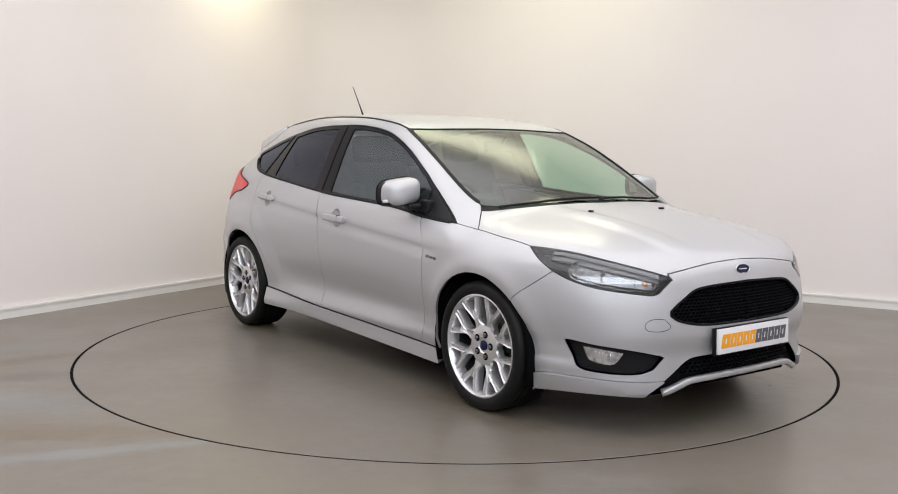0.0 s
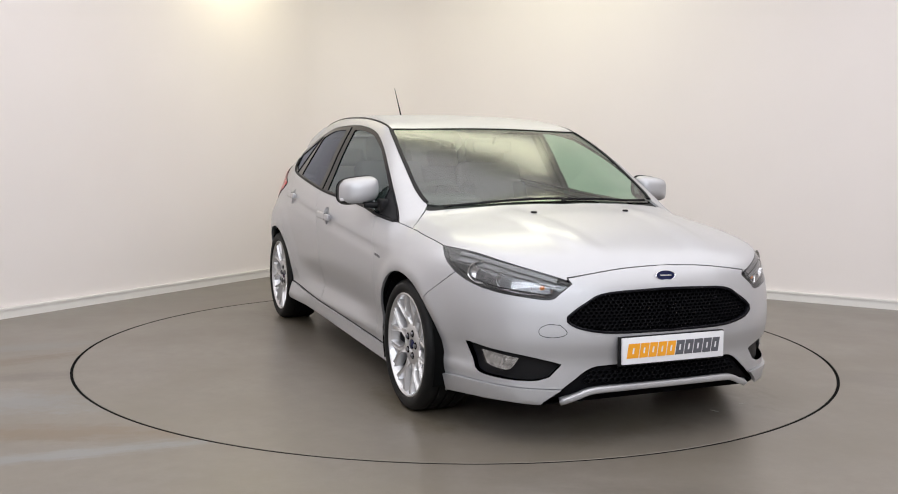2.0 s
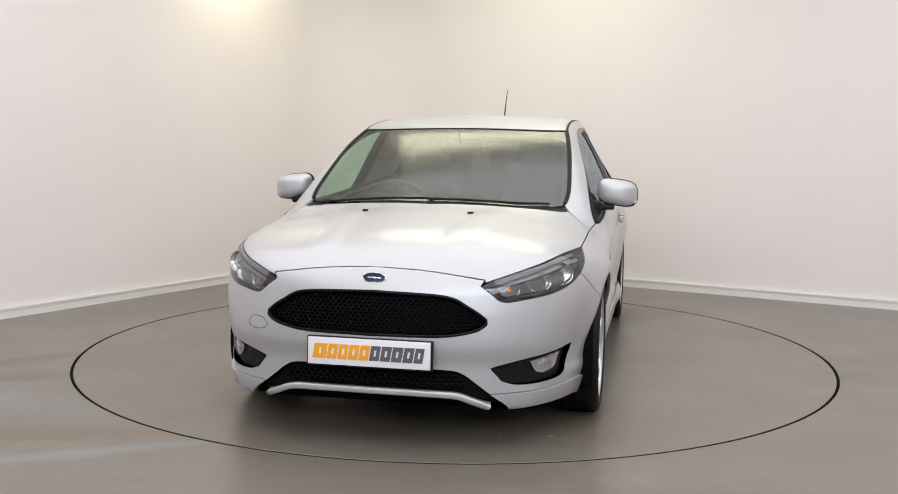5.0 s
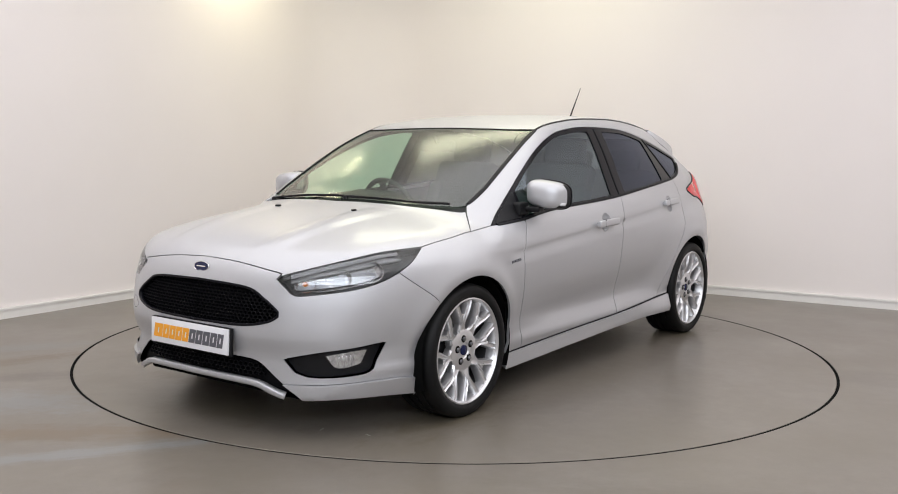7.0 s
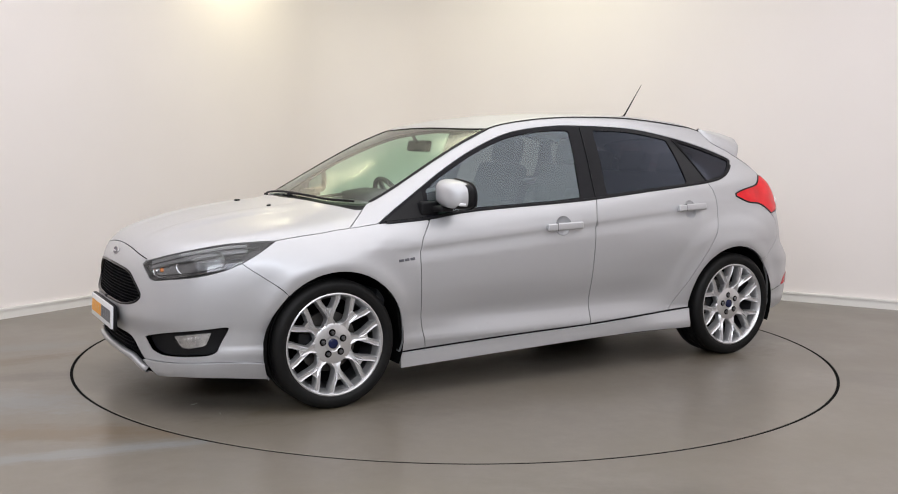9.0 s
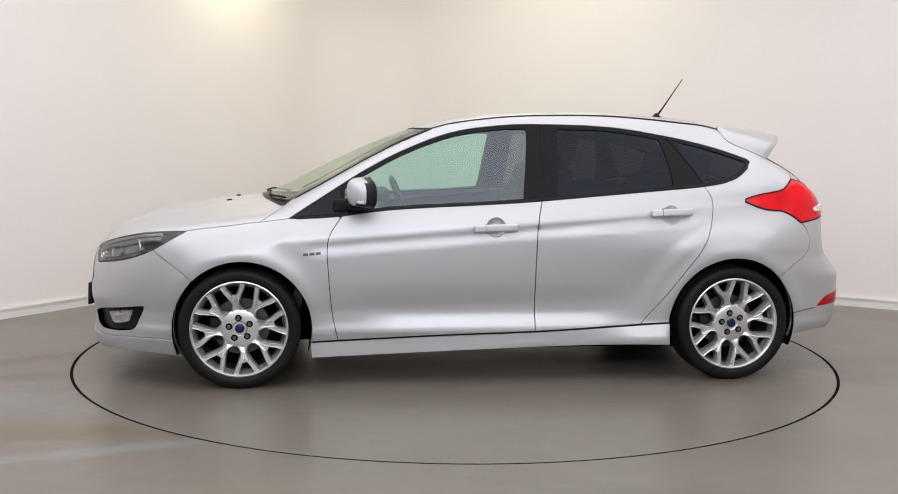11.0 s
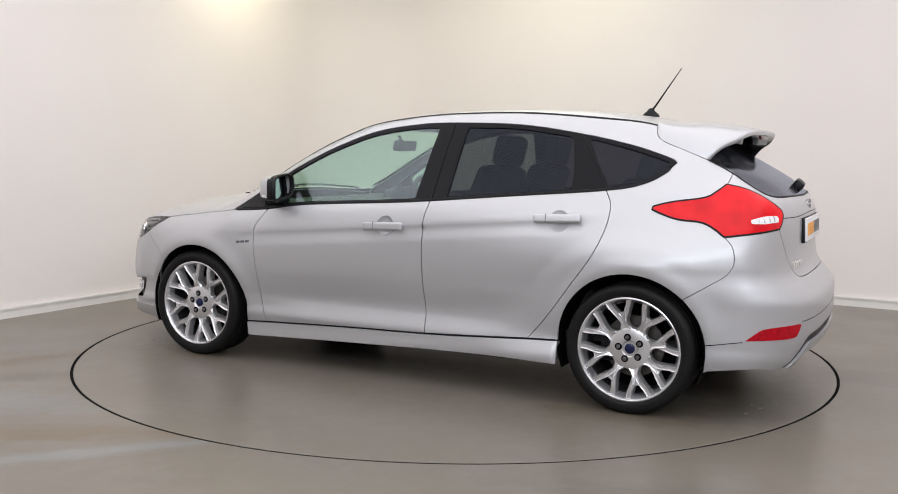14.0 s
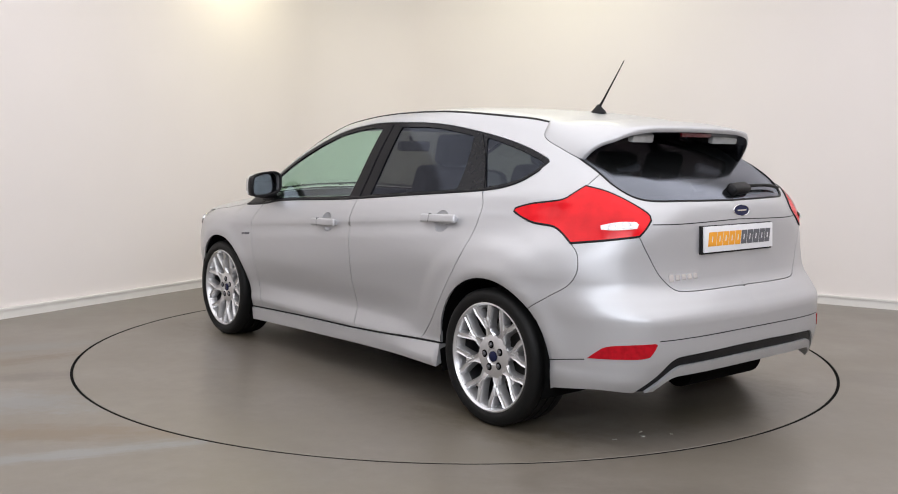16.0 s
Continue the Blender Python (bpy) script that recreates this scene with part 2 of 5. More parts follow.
def wall_line():
    """The two walls and the rounded corner between them."""
    a, b = (LEFT_END - CORNER_POINT).normalized(), (RIGHT_END - CORNER_POINT).normalized()
    half = a.angle(b) / 2
    reach, centre = FILLET / math.tan(half), CORNER_POINT + (a + b).normalized() * FILLET / math.sin(half)
    p, q = CORNER_POINT + a * reach - centre, CORNER_POINT + b * reach - centre
    pts = [LEFT_END]
    for i in range(17):
        u = i / 16
        v = (p * math.sin((1 - u) * p.angle(q)) + q * math.sin(u * p.angle(q))) / math.sin(p.angle(q))
        pts.append(centre + v)
    return pts + [RIGHT_END]


def swept_wall(name, line, offset0, offset1, z0, z1, mat, label):
    """A band between two offsets behind a floor line."""
    bm = bmesh.new()
    rows = []
    for i, p in enumerate(line):
        way = (line[min(i + 1, len(line) - 1)] - line[max(i - 1, 0)]).normalized()
        out = Vector((-way.y, way.x))
        rows.append([bm.verts.new((*(p + out * o), z)) for o, z in ((offset0, z0), (offset0, z1), (offset1, z1), (offset1, z0))])
    for a, b in zip(rows, rows[1:]):
        for k in range(4):
            bm.faces.new((a[k], a[(k + 1) % 4], b[(k + 1) % 4], b[k]))
    bm.faces.new(rows[0])
    bm.faces.new(rows[-1])
    return tagged(part(name, bm, mat), label, name.split("_")[0], kind="structure")


def room():
    line = wall_line()
    swept_wall("wall_north", line, 0.0, 0.15, -0.1, CEILING, WALL_PAINT, "seamless off-white painted studio wall with a rounded corner")
    swept_wall("baseboard", line, -0.018, -0.002, 0.0, 0.062, TRIM_PAINT, "white painted baseboard along the studio wall")
    swept_wall("trim", line, -0.026, -0.002, 0.062, 0.078, TRIM_PAINT, "pale rounded cap on the baseboard")
    a, b = (LEFT_END - CORNER_POINT).normalized(), (RIGHT_END - CORNER_POINT).normalized()
    back = [RIGHT_END, Vector((6.6, -9.0)), Vector((-6.2, -9.0)), LEFT_END]
    swept_wall("wall_south", back, 0.0, 0.15, -0.1, CEILING, WALL_PAINT, "plain off-white painted studio wall closing the room")
    bm = block((18, 18, 0.2), (0, -2, CEILING + 0.1))
    tagged(part("ceiling", bm, CEILING_PAINT), "flat white painted studio ceiling", "ceiling", kind="structure")
    # floor with a round well for the turntable
    bm = bmesh.new()
    n = 160
    inner = [bm.verts.new(((RADIUS + 0.008) * math.cos(2 * math.pi * i / n), (RADIUS + 0.008) * math.sin(2 * math.pi * i / n), 0)) for i in range(n)]
    deep = [bm.verts.new((v.co.x, v.co.y, -0.08)) for v in inner]
    outer = [bm.verts.new((14 * math.cos(2 * math.pi * i / n), 14 * math.sin(2 * math.pi * i / n), 0)) for i in range(n)]
    for i in range(n):
        j = (i + 1) % n
        bm.faces.new((inner[i], outer[i], outer[j], inner[j]))
        bm.faces.new((deep[i], inner[i], inner[j], deep[j]))
    bm.faces.new(deep)
    tagged(part("floor", bm, FLOOR_PAINT), "scuffed grey painted studio floor with rusty streaks", "floor", kind="structure")


def turntable():
    base = tagged(new("turntable"), "round grey painted car turntable level with the floor", "turntable")
    bm = lathe([(0.01, -0.07), (RADIUS - 0.008, -0.07), (RADIUS - 0.008, -0.003), (RADIUS - 0.011, 0.0), (0.01, 0.0)], 160)
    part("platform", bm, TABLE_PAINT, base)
    bm = lathe([(RADIUS - 0.0075, -0.06), (RADIUS + 0.0075, -0.06), (RADIUS + 0.0075, -0.0012), (RADIUS - 0.0075, -0.0012)], 160, closed=True)
    part("rim_gap", bm, DARK, base, "dark gap round the platform")
    # dropped paint flakes and a strip of tape
    for x, y, length, width, turn in ((1.812, 0.588, 0.042, 0.008, 20), (1.749, 0.804, 0.034, 0.006, 75), (-1.957, 0.550, 0.020, 0.014, 10),
                                      (-1.913, 0.684, 0.024, 0.010, 60), (-2.014, 0.421, 0.018, 0.012, 130), (-1.909, 0.506, 0.030, 0.007, 95)):
        bm = slab([(-length / 2, -width / 2), (length * 0.4, -width * 0.4), (length / 2, width * 0.3), (-length * 0.3, width / 2)], 0.0, 0.0015)
        part("paint_flake", bm, HEADLINER, base, "pale dropped paint flake").matrix_basis = pose(x, y, 0.0003, 0, 0, turn)
    return base


room()
TURNTABLE = turntable()
# ---- the car's outer form: x forward from mid wheelbase, y to its left, z up ----
def spline(xs, ys):
    """A smooth curve through the knots, without overshoot."""
    xs, ys = np.array(xs, float), np.array(ys, float)
    h, d = np.diff(xs), np.diff(ys) / np.diff(xs)
    m = np.empty(len(xs))
    m[0], m[-1] = d[0], d[-1]
    same = d[1:] * d[:-1] > 0
    w1, w2 = 2 * h[1:] + h[:-1], h[1:] + 2 * h[:-1]
    safe0, safe1 = np.where(same, d[:-1], 1), np.where(same, d[1:], 1)
    m[1:-1] = np.where(same, (w1 + w2) / (w1 / safe0 + w2 / safe1), 0)

    def at(x):
        x = np.clip(x, xs[0], xs[-1])
        i = np.clip(np.searchsorted(xs, x) - 1, 0, len(xs) - 2)
        u = (x - xs[i]) / h[i]
        return ((1 + 2 * u) * (1 - u) ** 2 * ys[i] + u * (1 - u) ** 2 * h[i] * m[i]
                + u * u * (3 - 2 * u) * ys[i + 1] + u * u * (u - 1) * h[i] * m[i + 1])
    return at


def smax(a, b, k):
    u = np.clip(0.5 + 0.5 * (a - b) / k, 0, 1)
    return b + (a - b) * u + k * u * (1 - u)


def step(a, b, x):
    u = np.clip((x - a) / (b - a), 0, 1)
    return u * u * (3 - 2 * u)


TOP = spline([-2.3, -1.92, -1.80, -1.66, -1.50, -1.37, -1.18, -0.96, -0.63, -0.285, -0.10, 0.063, 0.204, 0.418, 0.636, 0.95, 1.18, 1.27, 1.32, 1.50, 1.72, 1.95, 2.06, 2.13, 2.30],
             [0.90, 1.085, 1.15, 1.228, 1.315, 1.385, 1.430, 1.453, 1.468, 1.462, 1.452, 1.434, 1.411, 1.355, 1.269, 1.119, 1.000, 0.968, 0.958, 0.936, 0.900, 0.840, 0.795, 0.755, 0.62])
CROWN = spline([-2.0, -1.6, -1.2, 0.2, 0.45, 1.1, 1.3, 1.6, 2.1], [0.10, 0.10, 0.07, 0.07, 0.13, 0.22, 0.15, 0.15, 0.14])
NOSE = spline([0.10, 0.16, 0.20, 0.25, 0.35, 0.45, 0.55, 0.66, 0.72, 0.80, 1.0], [2.05, 2.14, 2.18, 2.185, 2.183, 2.201, 2.192, 2.170, 2.155, 2.12, 2.00])
NOSE_ROUND = spline([0, 0.25, 0.45, 0.60, 0.70, 0.80, 0.88, 1.0], [0, 0.012, 0.050, 0.122, 0.202, 0.33, 0.50, 0.80])
TAIL = spline([0.10, 0.22, 0.30, 0.42, 0.53, 0.56, 0.575, 0.60, 0.635, 0.66, 0.70, 0.80, 0.90, 1.0, 1.1, 1.4], [1.95, 2.05, 2.10, 2.122, 2.122, 2.118, 2.110, 2.090, 2.062, 2.040, 2.022, 2.010, 2.008, 1.988, 1.935, 1.75])
TAIL_ROUND = spline([0, 0.3, 0.5, 0.7, 0.8, 0.88, 1.0], [0, 0.010, 0.035, 0.105, 0.185, 0.32, 0.65])
WIDTH = spline([-2.2, -2.0, -1.75, -1.45, -1.0, 0.0, 0.9, 1.3, 1.55, 1.72, 1.9, 2.2], [0.775, 0.822, 0.872, 0.904, 0.905, 0.905, 0.905, 0.906, 0.888, 0.852, 0.797, 0.70])
SECTION = spline([0.10, 0.16, 0.22, 0.265, 0.29, 0.305, 0.335, 0.40, 0.50, 0.62, 0.72, 0.80, 0.84, 0.88, 0.93, 0.975, 1.05, 1.20, 1.35, 1.50, 1.7],
                 [-0.13, -0.085, -0.058, -0.044, -0.038, -0.038, -0.043, -0.041, -0.025, -0.008, -0.001, 0.001, 0.0, -0.009, -0.027, -0.052, -0.090, -0.163, -0.248, -0.345, -0.48])
HUB_X, HUB_Z, ARCH = 1.324, 0.311, 0.365


def side_width(x, z):
    lean = 0.08 * np.clip(x, -1.5, 1.2) * step(0.3, 0.6, z)
    s = z + lean
    front = step(1.0, 1.35, x)
    y = WIDTH(x) + SECTION(s) * (1 - 0.35 * front * step(0.5, 0.8, z))
    y = y - 0.145 * np.clip((-x - 0.4) / 1.3, 0, 1.3) ** 2 * step(0.93, 1.35, s)
    y = y - 0.085 * np.clip((-x - 0.2) / 1.1, 0, 1.3) ** 1.5 * step(0.70, 1.0, z) - 0.03 * step(0.6, 1.1, x) * step(0.80, 0.95, z)
    y = y - 0.010 * step(0.745, 0.816, s) * step(0.826, 0.818, s) * step(-1.18, -1.0, x) * step(1.02, 0.90, x)
    # scooped lower doors with a light shelf, and the flare round the rear wheel
    scoop = step(0.86, 0.45, x) * step(-0.86, -0.50, x)
    y = y - 0.013 * scoop * step(0.56, 0.395, z) * step(0.325, 0.390, z) + 0.006 * scoop * np.exp(-((z - 0.285) / 0.04) ** 2)
    far = np.hypot(x + HUB_X, z - HUB_Z)
    y = y + 0.011 * step(0.575, 0.475, far) * step(0.32, 0.50, z) * step(-1.80, -1.45, x)
    for hx in (HUB_X, -HUB_X):
        r = np.hypot(x - hx, z - HUB_Z)
        y = y + 0.014 * np.exp(-((r - ARCH - 0.015) / 0.055) ** 2) * step(0.25, 0.45, z)
    return y


def hull(p):
    """Negative inside the body, about metres outside it."""
    x, y, z = p[..., 0], np.abs(p[..., 1]), p[..., 2]
    top = (z - TOP(x) + CROWN(x) * y ** 2.2) * 0.85
    top = top + 0.008 * step(0.10, 0.30, 0.34 - np.abs(y - 0.36 + 0.10 * (x - 1.3)) * 2.2) * -1.0 * step(1.15, 1.5, x) * step(2.15, 1.9, x)
    side = y - side_width(x, z)
    f = smax(side, top, 0.05 + 0.10 * step(0.9, 1.4, x) + 0.02 * step(-1.2, -1.6, x))
    f = smax(f, (x - NOSE(z) + NOSE_ROUND(y)) * 0.8, 0.07)
    return smax(f, (-x - TAIL(z) + TAIL_ROUND(y)) * 0.8, 0.07 + 0.09 * step(0.35, 0.60, y))


def normal_at(p, e=0.0025):
    n = np.stack([hull(p + e * np.eye(3)[i]) - hull(p - e * np.eye(3)[i]) for i in range(3)], -1)
    return n / np.maximum(np.linalg.norm(n, axis=-1, keepdims=True), 1e-9)


class Sheet:
    """A flat drawing sheet from which outlines are cast onto the hull along its inward direction."""
    def __init__(self, u, v, n, far=3.2):
        self.u, self.v, self.n = (np.array(a, float) / np.linalg.norm(a) for a in (u, v, n))
        self.far = far

    def flat(self, p):
        p = np.asarray(p, float)
        return np.stack([p @ self.u, p @ self.v], -1)

    def cast(self, q, reach=3.2):
        q = np.asarray(q, float)
        base = q[..., :1] * self.u + q[..., 1:2] * self.v
        t = np.full(q.shape[0], self.far)
        for _ in range(70):
            f = hull(base + t[:, None] * self.n)
            t = t - np.clip(f * 0.9, -0.05, 0.3)
        lo, hi = t - 0.01, t + 0.01
        for _ in range(12):
            mid = (lo + hi) / 2
            out = hull(base + mid[:, None] * self.n) > 0
            hi, lo = np.where(out, mid, hi), np.where(out, lo, mid)
        return base + ((lo + hi) / 2)[:, None] * self.n


SIDE = Sheet((1, 0, 0), (0, 0, 1), (0, 1, 0))
ABOVE = Sheet((1, 0, 0), (0, 1, 0), (0, 0, 1))
CORNER = Sheet((-0.77, 0.64, 0), (0, 0, 1), (0.64, 0.77, 0))
BACK = Sheet((0.77, 0.64, 0), (0, 0, 1), (-0.64, 0.77, 0))
FRONT = Sheet((0, 1, 0), (0, 0, 1), (1, 0, 0))
REAR = Sheet((0, 1, 0), (0, 0, 1), (-1, 0, 0))
HATCH = Sheet((0, 1, 0), (0.5, 0, 0.866), (-0.866, 0, 0.5))


# ---- panels cut from the car's form ----
def rounded(points, n=8, loop=False):
    """A smooth line through the points (Catmull-Rom); a point written as (..., 'c') is a sharp corner."""
    pts = [np.array([c for c in p if c != "c"], float) for p in points]
    sharp = [p[-1] == "c" for p in points]
    m = len(pts)
    out = []
    for i in range(m if loop else m - 1):
        p1, p2 = pts[i], pts[(i + 1) % m]
        p0 = pts[i - 1] if (i > 0 or loop) and not sharp[i] else 2 * p1 - p2
        p3 = pts[(i + 2) % m] if (i + 2 < m or loop) and not sharp[(i + 1) % m] else 2 * p2 - p1
        for k in range(n):
            u = k / n
            out.append(0.5 * ((2 * p1) + (p2 - p0) * u + (2 * p0 - 5 * p1 + 4 * p2 - p3) * u * u + (3 * p1 - p0 - 3 * p2 + p3) * u ** 3))
    if not loop:
        out.append(pts[-1])
    return np.array(out)


def even(line, gap):
    """The same line with points at even steps; keeps its ends."""
    d = np.concatenate([[0], np.cumsum(np.linalg.norm(np.diff(line, axis=0), axis=1))])
    n = max(1, int(round(d[-1] / gap)))
    u = np.linspace(0, d[-1], n + 1)
    return np.stack([np.interp(u, d, line[:, k]) for k in range(line.shape[1])], 1)


def on_hull(sheet, points, n=8, gap=0.02):
    """A line drawn on a sheet and cast onto the hull, in space."""
    return sheet.cast(even(rounded(points, n), gap))


def arc(cx, cz, r, a0, a1, n=28):
    return [(cx + r * math.cos(radians(a0 + (a1 - a0) * i / n)), cz + r * math.sin(radians(a0 + (a1 - a0) * i / n))) for i in range(n + 1)]


def area2(q):
    x, y = q[:, 0], q[:, 1]
    return 0.5 * np.sum(x * np.roll(y, -1) - np.roll(x, -1) * y)


def shrink(q, d, keep=None):
    """Moves a loop inwards by d."""
    s = 1 if area2(q) > 0 else -1
    e0, e1 = q - np.roll(q, 1, 0), np.roll(q, -1, 0) - q
    n0, n1 = (np.stack([-e[:, 1], e[:, 0]], 1) / np.maximum(np.linalg.norm(e, axis=1, keepdims=True), 1e-9) * s for e in (e0, e1))
    n = n0 + n1
    n = n / np.maximum((n * n).sum(1, keepdims=True), 0.6) * 2
    r = q + n * d
    if keep is not None:
        r[keep] = q[keep]
    return r


def inside(q, pts):
    hit = np.zeros(len(pts), bool)
    for a, b in zip(q, np.roll(q, -1, 0)):
        cross = (a[1] > pts[:, 1]) != (b[1] > pts[:, 1])
        if cross.any():
            x = (b[0] - a[0]) * (pts[:, 1] - a[1]) / (b[1] - a[1] if b[1] != a[1] else 1e-9) + a[0]
            hit ^= cross & (pts[:, 0] < x)
    return hit


def tidy(q, least=0.003):
    out = [q[0]]
    for p in q[1:]:
        if np.linalg.norm(p - out[-1]) > least:
            out.append(p)
    if np.linalg.norm(out[0] - out[-1]) <= least:
        out.pop()
    return np.array(out)


def clear_of(q, pts, d):
    keep = np.ones(len(pts), bool)
    for a, b in zip(q, np.roll(q, -1, 0)):
        ab = b - a
        t = np.clip(((pts - a) @ ab) / max(ab @ ab, 1e-12), 0, 1)
        keep &= np.linalg.norm(pts - a - t[:, None] * ab, axis=1) > d
    return keep


def skin(sheet, outline, holes=(), gap=0.0016, res=0.03, lift=0.0, fold=0.014, centre=False, dome=0.0, lines=()):
    """Cuts a panel from the hull: vertices, faces, normals. The edge is folded inwards. centre: the loop touches the car's middle plane, on which it stays open."""
    from mathutils.geometry import delaunay_2d_cdt
    loops = []
    for k, line in enumerate([outline, *holes]):
        q = tidy(sheet.flat(line))
        mid = None
        if centre:
            y = sheet.cast(q)[:, 1]
            mid = np.abs(y) < 0.004
        loops.append(shrink(q, gap if k == 0 else -gap, mid))
    lo, hi = loops[0].min(0), loops[0].max(0)
    gx, gy = np.meshgrid(np.arange(lo[0] + res / 2, hi[0], res), np.arange(lo[1] + res / 2, hi[1], res))
    gx[::2] += res / 2
    pts = np.stack([gx.ravel(), gy.ravel()], 1)
    pts = pts[inside(loops[0], pts)]
    for k, q in enumerate(loops):
        pts = pts[clear_of(q, pts, res * 0.42)]
        if k:
            pts = pts[~inside(q, pts)]
    # extra rows of points along creases
    for line in lines:
        extra = line[inside(loops[0], line)]
        for q in loops:
            extra = extra[clear_of(q, extra, 0.006)]
        for q in loops[1:]:
            extra = extra[~inside(q, extra)]
        if len(extra):
            far = np.min(np.linalg.norm(pts[:, None] - extra[None], axis=2), axis=1) > 0.010
            pts = np.concatenate([pts[far], extra])
    coords, edges = [], []
    for q in loops:
        n0 = len(coords)
        coords += q.tolist()
        edges += [(n0 + i, n0 + (i + 1) % len(q)) for i in range(len(q))]
    coords += pts.tolist()
    v, _, f, _, _, _ = delaunay_2d_cdt([Vector(c) for c in coords], edges, [], 0, 1e-6)
    v = np.array([tuple(a) for a in v])
    f = np.array([tuple(a) for a in f if len(a) == 3])
    mid = v[f].mean(1)
    ok = inside(loops[0], mid)
    for q in loops[1:]:
        ok &= ~inside(q, mid)
    f = f[ok]
    used = np.unique(f)
    back = np.full(len(v), -1)
    back[used] = np.arange(len(used))
    v, f = v[used], back[f]
    p = sheet.cast(v)
    n = normal_at(p)
    turn = np.einsum("ij,ij->i", np.cross(p[f[:, 1]] - p[f[:, 0]], p[f[:, 2]] - p[f[:, 0]]), n[f[:, 0]]) < 0
    f[turn] = f[turn][:, ::-1]
    if centre:
        on = np.abs(p[:, 1]) < 0.006
        p[on, 1] = 0
        n[on, 1] = 0
        n[on] /= np.linalg.norm(n[on], axis=1, keepdims=True)
    p = p + n * lift
    if dome:
        d = np.full(len(v), 9.0)
        for a, b in zip(loops[0], np.roll(loops[0], -1, 0)):
            ab = b - a
            t = np.clip(((v - a) @ ab) / max(ab @ ab, 1e-12), 0, 1)
            d = np.minimum(d, np.linalg.norm(v - a - t[:, None] * ab, axis=1))
        p = p + n * (dome * np.clip(d / 0.03, 0, 1) ** 0.5)[:, None]
    verts, faces, norms = p.tolist(), f.tolist(), n.tolist()
    if fold:
        count = {}
        for a, b, c in f:
            for i, j in ((a, b), (b, c), (c, a)):
                count[(i, j)] = 1
        rim = [(i, j) for i, j in count if (j, i) not in count and not (centre and abs(p[i][1]) < 1e-6 and abs(p[j][1]) < 1e-6)]
        for i, j in rim:
            way = p[j] - p[i]
            out = np.cross(way, (n[i] + n[j]))
            out = out / max(np.linalg.norm(out), 1e-9)
            m = len(verts)
            verts += [p[i].tolist(), p[j].tolist(), (p[j] - n[j] * fold).tolist(), (p[i] - n[i] * fold).tolist()]
            norms += [out.tolist()] * 4
            faces.append((m + 1, m, m + 3, m + 2))
    return np.array(verts), faces, np.array(norms)


def panel(name, parent, mat, sheet, outline, label="", both=False, **how):
    """One panel on the car's left side (both: a mirror twin too; with centre: one panel across the middle)."""
    v, f, n = skin(sheet, outline, **how)
    flip = np.array([1, -1, 1])
    if how.get("centre"):
        k = len(v)
        f = list(f) + [tuple(i + k for i in reversed(a)) for a in f]
        return mesh_object(name, np.concatenate([v, v * flip]), f, mat, parent, label, np.concatenate([n, n * flip]))
    made = [mesh_object(name, v, f, mat, parent, label, n)]
    if both:
        made.append(mesh_object(name, v * flip, [tuple(reversed(a)) for a in f], mat, parent, label, n * flip))
    return made


def ribbon(line, width, height=0.004, sink=0.004):
    """A strip of trim laid along a line on the hull: vertices and faces."""
    n = normal_at(line)
    way = np.gradient(line, axis=0)
    across = np.cross(n, way)
    across /= np.maximum(np.linalg.norm(across, axis=1, keepdims=True), 1e-9)
    cross = ((-0.5, -sink), (-0.5, height * 0.6), (-0.3, height), (0.3, height), (0.5, height * 0.6), (0.5, -sink))
    rows = [line + across * (a * width) + n * h for a, h in cross]
    v = np.stack(rows, 1).reshape(-1, 3)
    m, k = len(line), len(cross)
    f = [(i * k + j, i * k + (j + 1) % k, (i + 1) * k + (j + 1) % k, (i + 1) * k + j) for i in range(m - 1) for j in range(k)]
    return v, f + [tuple(range(k)), tuple(range((m - 1) * k, m * k))]


def strip(name, parent, mat, line, width, height=0.004, sink=0.004, label="", both=True):
    v, f = ribbon(line, width, height, sink)
    for s in ((1, -1) if both else (1,)):
        mesh_object(name, v * np.array([1, s, 1]), [tuple(reversed(a)) if s < 0 else a for a in f], mat, parent, label, smooth=False)


CAR = tagged(new("car"), "silver five-door hatchback with black grille and alloy wheels on the turntable", "car")


def snap(p):
    """Moves points along the form's slope onto it; points on the middle plane stay there."""
    p = np.array(p, float)
    mid = np.abs(p[:, 1]) < 1e-6
    for _ in range(8):
        n = normal_at(p)
        n[mid, 1] = 0
        p = p - n * hull(p)[:, None]
    return p


def draw(sheet, points, gap=0.02):
    """A smooth line through places near the hull, laid onto it."""
    flat = sheet.flat(snap([q[:3] for q in points]))
    return on_hull(sheet, [(*f, "c") if len(q) > 3 else tuple(f) for f, q in zip(flat, points)], 8, gap)


def middle(sheet, a, b, axis, gap=0.03):
    """A stretch of the hull's middle line, along z (seen from an end) or along x (seen from above)."""
    v = np.linspace(a, b, max(2, int(abs(b - a) / gap) + 1))
    return sheet.cast(np.stack([0 * v, v], 1) if axis == "z" else np.stack([v, 0 * v], 1))


def join(*lines):
    return np.concatenate(lines)


def on_side(points, gap=0.02):
    return on_hull(SIDE, points, 8, gap)


C = "c"
